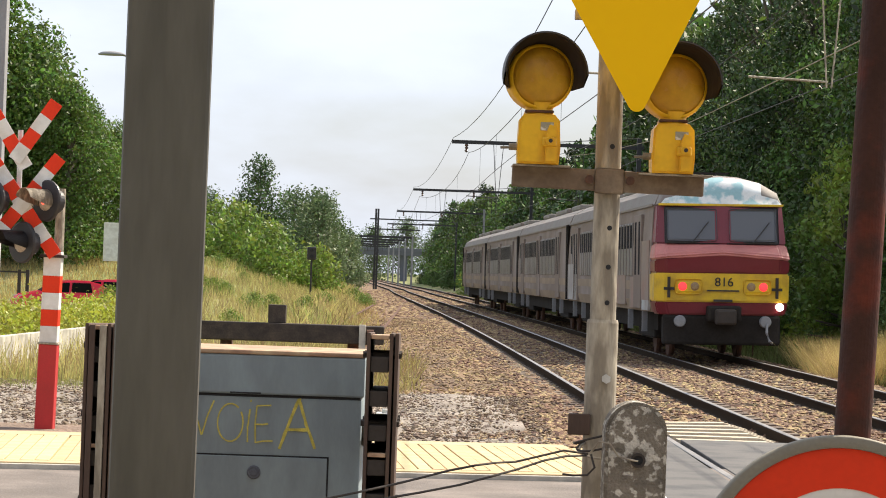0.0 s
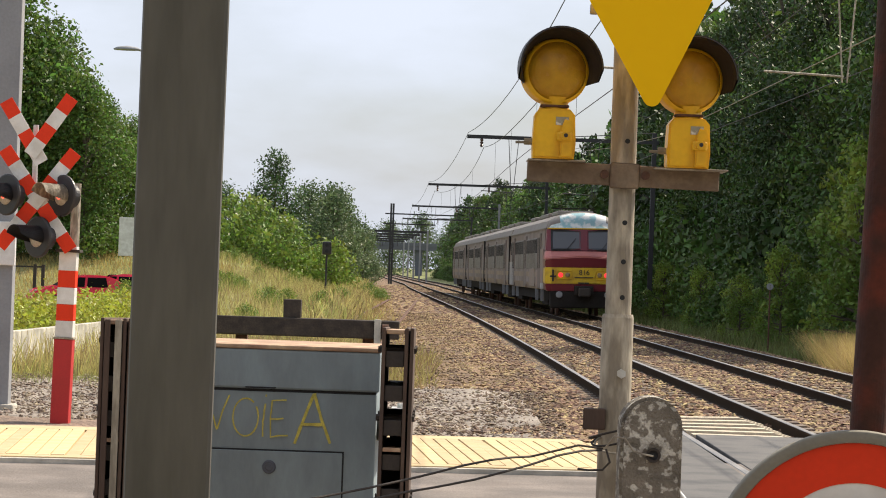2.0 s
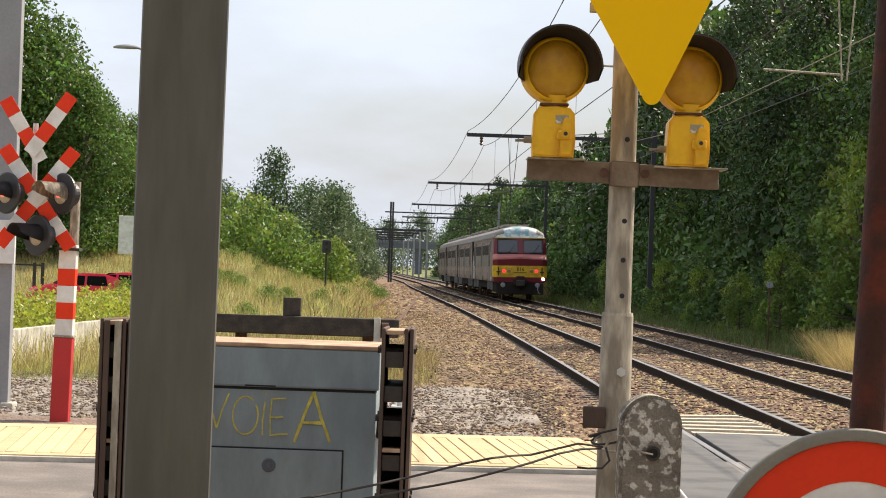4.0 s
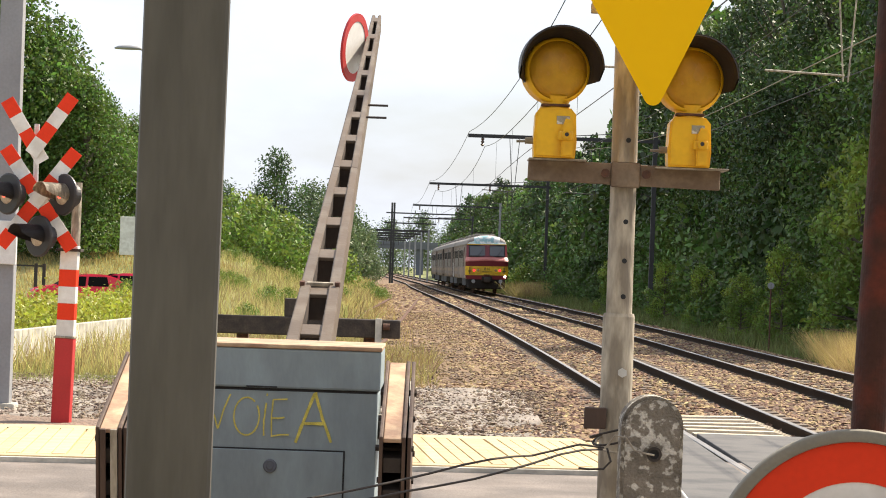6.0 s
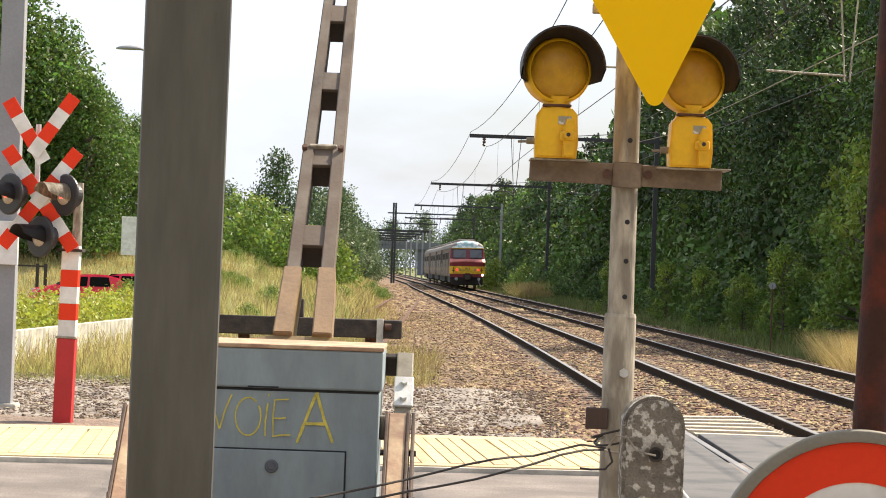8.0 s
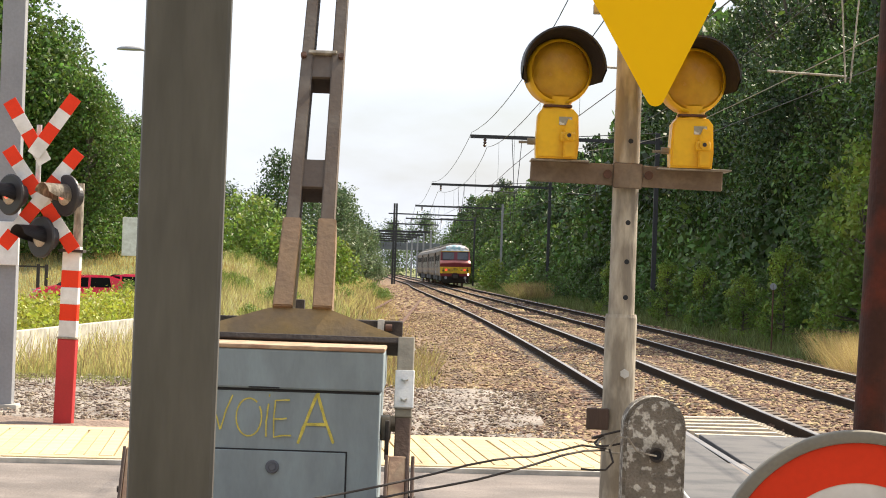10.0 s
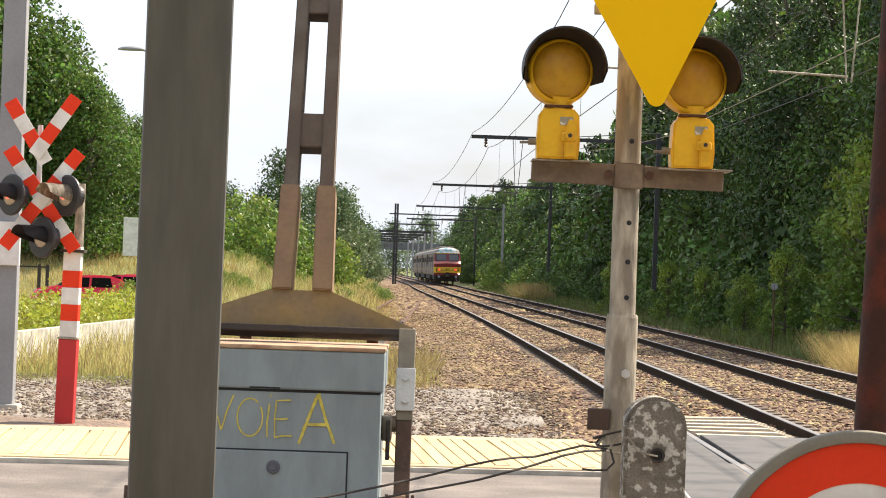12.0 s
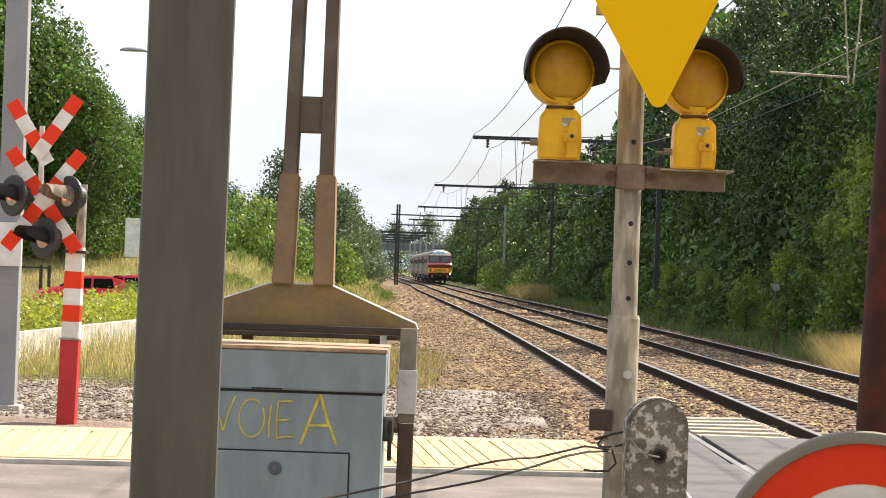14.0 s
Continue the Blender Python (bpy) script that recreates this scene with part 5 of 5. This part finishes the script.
    part("gangway", box(-0.6, 0.6, L, L + 0.23, 1.0, 3.0), M_UNDER, base)
    part("buffer_beam", box(-1.25, 1.25, L - 0.3, L, 0.6, 1.0), M_UNDER, base)
    if tail:
        build_cab(base)
    return base


def build_cab(base):
    """The rounded driving end, looking back along -y."""
    def loft(sections, material, name, label="", smooth=False):
        bm = bmesh.new()
        rings = [[bm.verts.new(p) for p in ring] for ring in sections]
        for a, b in zip(rings, rings[1:]):
            for i in range(len(a)):
                bm.faces.new((a[i], a[(i + 1) % len(a)], b[(i + 1) % len(b)], b[i]))
        bm.faces.new(rings[0])
        bm.faces.new(rings[-1])
        bmesh.ops.recalc_face_normals(bm, faces=bm.faces[:])
        bmesh.ops.bevel(bm, geom=bm.edges[:], offset=0.03, segments=2, affect="EDGES")
        return part(name, bm, material, base, label, smooth)

    def ring(z, half, front, droop=0.0, back=1.14, corner=0.18):
        return [(-half, back, z - droop), (-half, front + corner, z - droop), (-half + corner * 1.2, front + 0.02, z - droop * 0.75), (0, front - 0.03, z),
                (half - corner * 1.2, front + 0.02, z - droop * 0.75), (half, front + corner, z - droop), (half, back, z - droop)]
    loft([ring(0.92, 1.36, 0.10), ring(1.19, 1.43, 0.06)], M_TRAINRED, "lower_panel", "dark red lower panel")
    loft([ring(1.19, 1.435, 0.05), ring(1.80, 1.44, 0.03)], M_TRAINYEL, "yellow_band", "yellow warning band")
    loft([ring(1.80, 1.43, 0.05), ring(2.22, 1.44, -0.02, 0.14)], M_TRAINRED, "nose_panel", "dark red nose panel")
    # upward-facing ledge: the sun's brightness is painted in as pink
    loft([ring(2.22, 1.44, -0.04, 0.14), ring(2.28, 1.44, -0.02, 0.12), ring(2.42, 1.40, 0.26)], M_TRAINPINK, "nose_ledge", "red ledge with sunlight put into its pink colour")
    loft([ring(2.42, 1.40, 0.27), ring(3.27, 1.34, 0.52)], M_TRAINRED, "windscreen_surround", "dark red windscreen surround")
    part("brow", box(-1.34, 1.34, 0.47, 0.60, 3.24, 3.29, 0.01), M_TRAINYEL, base, "yellow line above the windscreens")
    for x0, x1 in ((-1.17, -0.10), (0.16, 1.17)):
        part("windscreen", box(x0, x1, -0.012, 0.012, 0.0, 0.72, 0.05), M_SCREEN, base, "large dull windscreen", m=pose(0, 0.272, 2.48, -16.4, 0, 0))
        part("screen_frame", box(x0 - 0.05, x1 + 0.05, 0.005, 0.02, -0.05, 0.77, 0.03), M_BLACK, base, m=pose(0, 0.272, 2.48, -16.4, 0, 0))
        part("wiper", rod(((x0 + x1) / 2, 0.22, 2.46), ((x0 + x1) / 2 + 0.35, 0.33, 2.9), 0.012, seg=6), M_BLACK, base)
    # domed roof end
    bm = bmesh.new()
    rings = []
    for y, k in ((0.50, 0.42), (0.58, 0.72), (0.75, 0.92), (1.14, 1.0)):
        rings.append([bm.verts.new((x * (0.955 + 0.045 * k), y, 3.27 + max(0, z - 3.27) * k)) for x, z in car_section(1.40) if z > 3.2])
    for a, b in zip(rings, rings[1:]):
        for i in range(len(a) - 1):
            bm.faces.new((a[i], a[i + 1], b[i + 1], b[i]))
    bm.faces.new(rings[0])
    bmesh.ops.recalc_face_normals(bm, faces=bm.faces[:])
    for f in bm.faces:
        c = f.calc_center_median()
        f.material_index = 1 if abs(c.x) > 1.0 or c.y > 0.7 else 0
    part("roof_dome", bm, [M_DOME, M_ROOF], base, "roof end sprayed pale blue and white", smooth=True)
    for x, lit in ((-0.86, True), (-0.60, False), (0.60, False), (0.86, True)):
        part("tail_lamp" if lit else "head_lamp", lathe([(0.0001, -0.03), (0.06, -0.025), (0.095, 0.0), (0.095, 0.04)], 24, axis="y"), M_TAIL if lit else M_TAILOFF, base,
             "glowing red tail lamp" if lit else "unlit amber lamp", m=pose(x, 0.02, 1.52))
    for x in (-0.73, 0.73):
        part("lamp_plate", box(x - 0.29, x + 0.29, 0.018, 0.05, 1.36, 1.67, 0.06), M_TRAINYEL, base)
    txt = bpy.data.curves.new("figures", "FONT")
    txt.body, txt.size, txt.extrude, txt.align_x = "816", 0.27, 0.006, "CENTER"
    tmp = new("figures_text", txt)
    me = bpy.data.meshes.new_from_object(tmp)
    bpy.data.objects.remove(tmp)
    me.materials.append(M_NUMBER)
    num = new("unit_number", me)
    num.parent = base
    num.matrix_basis = pose(0.02, -0.002, 1.53, 90, 0, 0)
    part("grab_rail", box(-0.34, 0.34, -0.02, 0.03, 1.42, 1.45), M_BLACK, base)
    part("lower_rail", box(-0.2, 0.2, -0.01, 0.04, 1.20, 1.25), M_BLACK, base)
    for x in (-1.15, 1.15):
        part("bracket", box(x - 0.03, x + 0.03, 0.0, 0.05, 1.28, 1.72), M_STEEL_DARK, base)
        part("bracket_bar", box(x - 0.11, x + 0.11, 0.0, 0.04, 1.44, 1.50), M_STEEL_DARK, base)
    part("white_lamp", lathe([(0.0001, -0.03), (0.07, -0.02), (0.085, 0.0), (0.085, 0.05)], 20, axis="y"), M_HEAD, base, "bright white lamp", m=pose(1.22, 0.04, 1.10))
    part("coupler", box(-0.35, 0.35, -0.35, 0.2, 0.78, 1.12, 0.05), M_UNDER, base)
    part("coupler_head", box(-0.22, 0.22, -0.55, -0.3, 0.72, 1.05, 0.05), M_STEEL_DARK, base)
    part("skirt", box(-1.25, 1.25, 0.12, 0.5, 0.28, 0.92, 0.06), M_UNDER, base)
    for x in (-0.9, 0.92):
        part("socket", lathe([(0.0001, -0.06), (0.11, -0.05), (0.13, 0.0), (0.13, 0.06)], 16, axis="y"), M_MASTGREY, base, m=pose(x, 0.08, 0.78))
    part("hose", sweep([(0.95, 0.05, 0.75), (0.92, -0.12, 0.55), (0.98, -0.12, 0.38), (1.05, -0.02, 0.34)], 0.03, 8), M_MASTGREY, base)
    part("pantograph", box(-0.8, 0.8, 5.0, 5.06, 4.10, 4.15), M_UNDER, base)
    for x in (-0.5, 0.5):
        part("pantograph_arm", rod((x, 4.6, 3.9), (x, 5.03, 4.12), 0.03, seg=6), M_UNDER, base)


def train_place(s):
    """The pose of a carriage whose rear end lies s metres out on the far track."""
    a, b = Vector((mid(s + 3) + SIX, s + 3, 0.035)), Vector((mid(s + 21) + SIX, s + 21, 0.035))
    d = (b - a).normalized()
    m = Matrix.Translation(a - d * 3)
    return m @ pose(0, 0, 0, 0, -1.2, -math.degrees(math.atan2(d.x, d.y)))


# ---- the place ----
build_ground()
# added out of view: blocks sky behind the eye, bounces light onto fronts
thing("wall_rear", box(-45, 45, -6.6, -6.0, -0.2, 7.5), M_REAR, "unseen plain wall added behind the eye to shape the light", "wall", kind="structure")
build_ballast()
build_column()
build_warning_post()
build_flashers()
build_concrete_post()
build_round_sign()
build_cabinet()
boom = build_barrier()
build_crossing_signal()
build_left_side()
build_cars()
build_buffer_stop()
build_catenary()
tail_car = build_carriage(True, "faded beige train carriage, red and yellow driving end, number 816")
cars = [tail_car] + [build_carriage(False, "faded beige and maroon train carriage with dark windows") for _ in range(3)]

for car in cars:
    car.scale = (1.04, 1.04, 1.04)


def build_plants():
    g = np.random.default_rng(11)
    big = [tree_model("tree", 14, 9, 24000, 0.095, M_LEAF, "tall dense mid-green trackside tree", 21, 0.03, 60, spread=0.60),
           tree_model("tree", 16, 8.5, 24000, 0.095, M_LEAF_DARK, "tall dense dark green trackside tree", 22, 0.03, 66, spread=0.58),
           tree_model("tree", 13, 9.5, 24000, 0.095, M_LEAF, "tall leafy mid-green trackside tree", 23, 0.02, 60, spread=0.60)]
    far = [tree_model("tree", 14, 9, 4200, 0.23, M_LEAF, "tall leafy mid-green tree farther along the line", 24, 0.03, 50, spread=0.66),
           tree_model("tree", 15, 8.5, 4200, 0.23, M_LEAF_DARK, "tall dark green tree farther along the line", 25, 0.03, 50, spread=0.66)]
    used = set()

    def put(model, x, y, s=1.0, turn=None):
        a = g.random() * 360 if turn is None else turn
        m = pose(x, y, ground_height(x, y) - 0.1, 0, 0, a) @ Matrix.Scale(s, 4)
        if id(model) not in used:
            used.add(id(model))
            model.matrix_basis = m
            return model
        ob = copy_thing(model, pose(x, y, ground_height(x, y) - 0.1, 0, 0, a))
        ob.scale = (s, s, s)
        return ob
    # the wood along the far track
    y = 62.0
    i = 0
    while y < 470:
        x = mid(y) + SIX + 9.0 + 1.2 * g.random()
        put(big[i % 3] if y < 130 else far[i % 2], x, y, (0.85 if y < 170 else 0.68) + 0.25 * g.random())
        if y < 200:
            put(far[(i + 1) % 2], x + 6, y + 3, 1.1 + 0.3 * g.random())
        y += 4.6 if y < 150 else 7.5
        i += 1
    for x, yy in ((21, 74), (15.5, 68), (20, 82), (16.5, 71)):
        put(big[i % 3], x, yy, 1.1)
        i += 1
    low = tree_model("bush", 3.6, 4.0, 1900, 0.14, M_LEAF, "leafy green bush at the edge of the wood", 31, 0.0, 22)
    tagged(low, category="bush")
    near = tree_model("bush", 3.6, 4.0, 5000, 0.07, M_LEAF, "dense green bush near the crossing", 33, 0.0, 30, spread=0.8)
    tagged(near, category="bush")
    sprig = tree_model("bush", 5.0, 3.6, 5000, 0.075, M_LEAF_LIGHT, "tall bright green shrub at the wood's edge", 34, 0.0, 34, spread=0.55)
    tagged(sprig, category="bush")
    for x, yy, s in ((10.9, 64, 0.9), (10.3, 74, 0.6), (12.0, 68, 1.1), (9.7, 79, 0.45), (9.5, 89, 0.5), (9.1, 99, 0.55), (8.4, 118, 0.6), (12.6, 72, 1.0), (11.6, 66, 0.8), (13.2, 76, 1.15)):
        put(sprig, x, yy, s * 1.1)
    y = 54
    while y < 84:
        put(near, mid(y) + SIX + 4.6 + 1.0 * g.random(), y, 0.4 + 0.3 * g.random())
        put(near, mid(y + 1) + SIX + 6.6 + 1.4 * g.random(), y + 1, 0.9 + 0.4 * g.random())
        y += 2.8
    while y < 430:
        put(low, mid(y) + SIX + 4.4 + 1.2 * g.random(), y, 0.4 + 0.4 * g.random())
        put(low, mid(y + 1) + SIX + 7.4 + 1.4 * g.random(), y + 1, 1.0 + 0.5 * g.random())
        y += 3.2 if y < 230 else 6.0
    light = tree_model("bush", 3.0, 4.2, 2400, 0.11, M_LEAF_LIGHT, "sunlit yellow-green bush in the meadow", 32, 0.0, 20)
    tagged(light, category="bush")
    for x, yy, s in ((-9.2, 150, 1.2), (-6.4, 152, 1.0), (-11.5, 158, 1.35), (-13.5, 165, 1.45), (-7.6, 172, 1.0), (-4.2, 160, 0.4), (-3.4, 145, 0.32), (-3.2, 150, 0.3),
                     (-16, 160, 1.4), (mid(190) + SIX + 3.6, 190, 0.8), (mid(235) + SIX + 3.6, 235, 1.0)):
        put(light, x, yy, s)
    for k in range(34):
        yy = 62 + 85 * g.random()
        put(light, mid(yy) - 6.0 - 9 * g.random() ** 1.3, yy, 0.14 + 0.2 * g.random())
    willow = tree_model("tree", 11, 9, 7000, 0.17, M_LEAF_GREY, "grey-green willow beyond the meadow", 41, 0.02, 30)
    for x, yy, s in ((-9.0, 215, 0.76), (-11.5, 222, 0.68), (-10.2, 240, 0.80), (-10.6, 262, 0.78), (-20, 232, 0.68), (-17.5, 240, 0.62), (-8.8, 300, 0.6), (-9.8, 330, 0.7), (4, 620, 1.2), (-12, 620, 1.3), (-4, 640, 1.4)):
        put(willow, x, yy, s)
    poplar = tree_model("tree", 13, 9.5, 11000, 0.15, M_LEAF_DARK, "pointed dark green tree in the meadow", 42, 0.05, 30, cone=0.6)
    put(poplar, -13.5, 205, 0.74)
    left = tree_model("tree", 13, 8.5, 19000, 0.115, M_LEAF_PARK, "broad leafy tree by the car park", 43, 0.04, 40, cone=0.25, spread=0.85)
    for x, yy, s in ((-21.6, 124, 1.12), (-19.8, 126, 0.95), (-17.4, 122, 0.72), (-23, 122, 1.08), (-15.8, 128, 0.58), (-16.9, 125, 0.64), (-21, 132, 0.92), (-27, 127, 1.05)):
        put(left, x, yy, s)


build_plants()
grass_patch("meadow", 50000, lambda g, n: np.stack([(lambda y: np.array([mid(v) for v in y]))(yy := 37 + 120 * g.random(n) ** 1.4) - 4.6 - 16 * g.random(n) ** 1.3, yy], -1),
            0.48, 0.011, M_GRASS, "tall mixed meadow grass", 51)
grass_patch("dry_grass", 30000, lambda g, n: np.stack([8.45 + 0.05 * (yy := 50 + 8 * g.random(n)) - 2.5 + 3.5 * g.random(n), yy], -1), 0.85, 0.005, M_DRY, "tall straw-coloured dry grass", 52, 0.45)
grass_patch("verge_grass", 34000, lambda g, n: np.stack([(lambda y: np.array([mid(v) for v in y]))(yy := 50 + 200 * g.random(n) ** 1.5) + SIX + 1.9 + 4.5 * g.random(n), yy], -1),
            0.45, 0.02, M_VERGE, "weedy green verge under the trees", 53)
grass_patch("verge_grass", 16000, lambda g, n: np.stack([-9 + 5 * g.random(n), 35 + 16 * g.random(n)], -1), 0.13, 0.007, M_LAWN, "short yellowed grass below the low wall", 54)

grass_patch("pink_weeds", 5000, lambda g, n: np.stack([mid(172) + SIX + 1.8 + 2.2 * g.random(n), 166 + 12 * g.random(n)], -1), 1.1, 0.016, M_PINK, "pinkish seeding weeds at the wood's edge", 55, 0.55)
grass_patch("track_weeds", 9000, lambda g, n: np.stack([(lambda y: np.array([mid(v) for v in y]))(yy := 40 + 190 * g.random(n)) - 3.3 - 2.6 * g.random(n) ** 0.6, yy], -1),
            0.38, 0.012, M_DRY, "sparse dry weeds on the ballast shoulder", 56, 0.5)
grass_patch("track_weeds", 5000, lambda g, n: np.stack([(lambda y: np.array([mid(v) for v in y]))(yy := 60 + 200 * g.random(n)) - 4.4 - 2.0 * g.random(n) ** 0.6, yy], -1),
            0.7, 0.03, M_GRASS, "green weeds along the ballast edge", 57, 0.4)

grass_patch("bank_grass", 14000, lambda g, n: np.stack([-34 + 24 * g.random(n), 109 + 15 * g.random(n)], -1), 0.32, 0.02, M_DRY, "dry mown grass bank behind the cars", 58, 0.3)

grass_patch("dead_weeds", 5000, lambda g, n: np.stack([-4.2 + 4.2 * g.random(n), 40 + 14 * g.random(n)], -1), 0.45, 0.012, M_PINK, "brown dead weeds round the buffer stop", 59, 0.5)

# ---- small pieces of the way ----
build_planks()
build_rails()
build_stones()


def motions():
    turn = ((0, -1.2), (3.2, -1.2), (3.9, -1.0), (4.4, 1.6), (4.9, 5.9), (5.4, 10.9), (6.0, 16.8), (6.5, 22.4), (7.0, 27.8), (7.5, 33.2), (8.1, 39.7), (9.2, 49.6),
            (10.4, 60.0), (11.5, 70.0), (12.0, 74.0), (12.5, 77.8), (13.0, 81.2), (13.5, 84.0), (14.0, 86.3))
    walk(boom, [(t, Matrix.Translation(AXIS) @ pose(0, 0, 0, a, 0, 0)) for t, a in turn])
    for k, car in enumerate(cars):
        walk(car, [(0.5 * i, train_place(54.70 + 21.653 * (h := 0.5 * i) -0.3394 * h ** 2 +0.00516 * h ** 3 + 24.95 * k)) for i in range(29)])


motions()
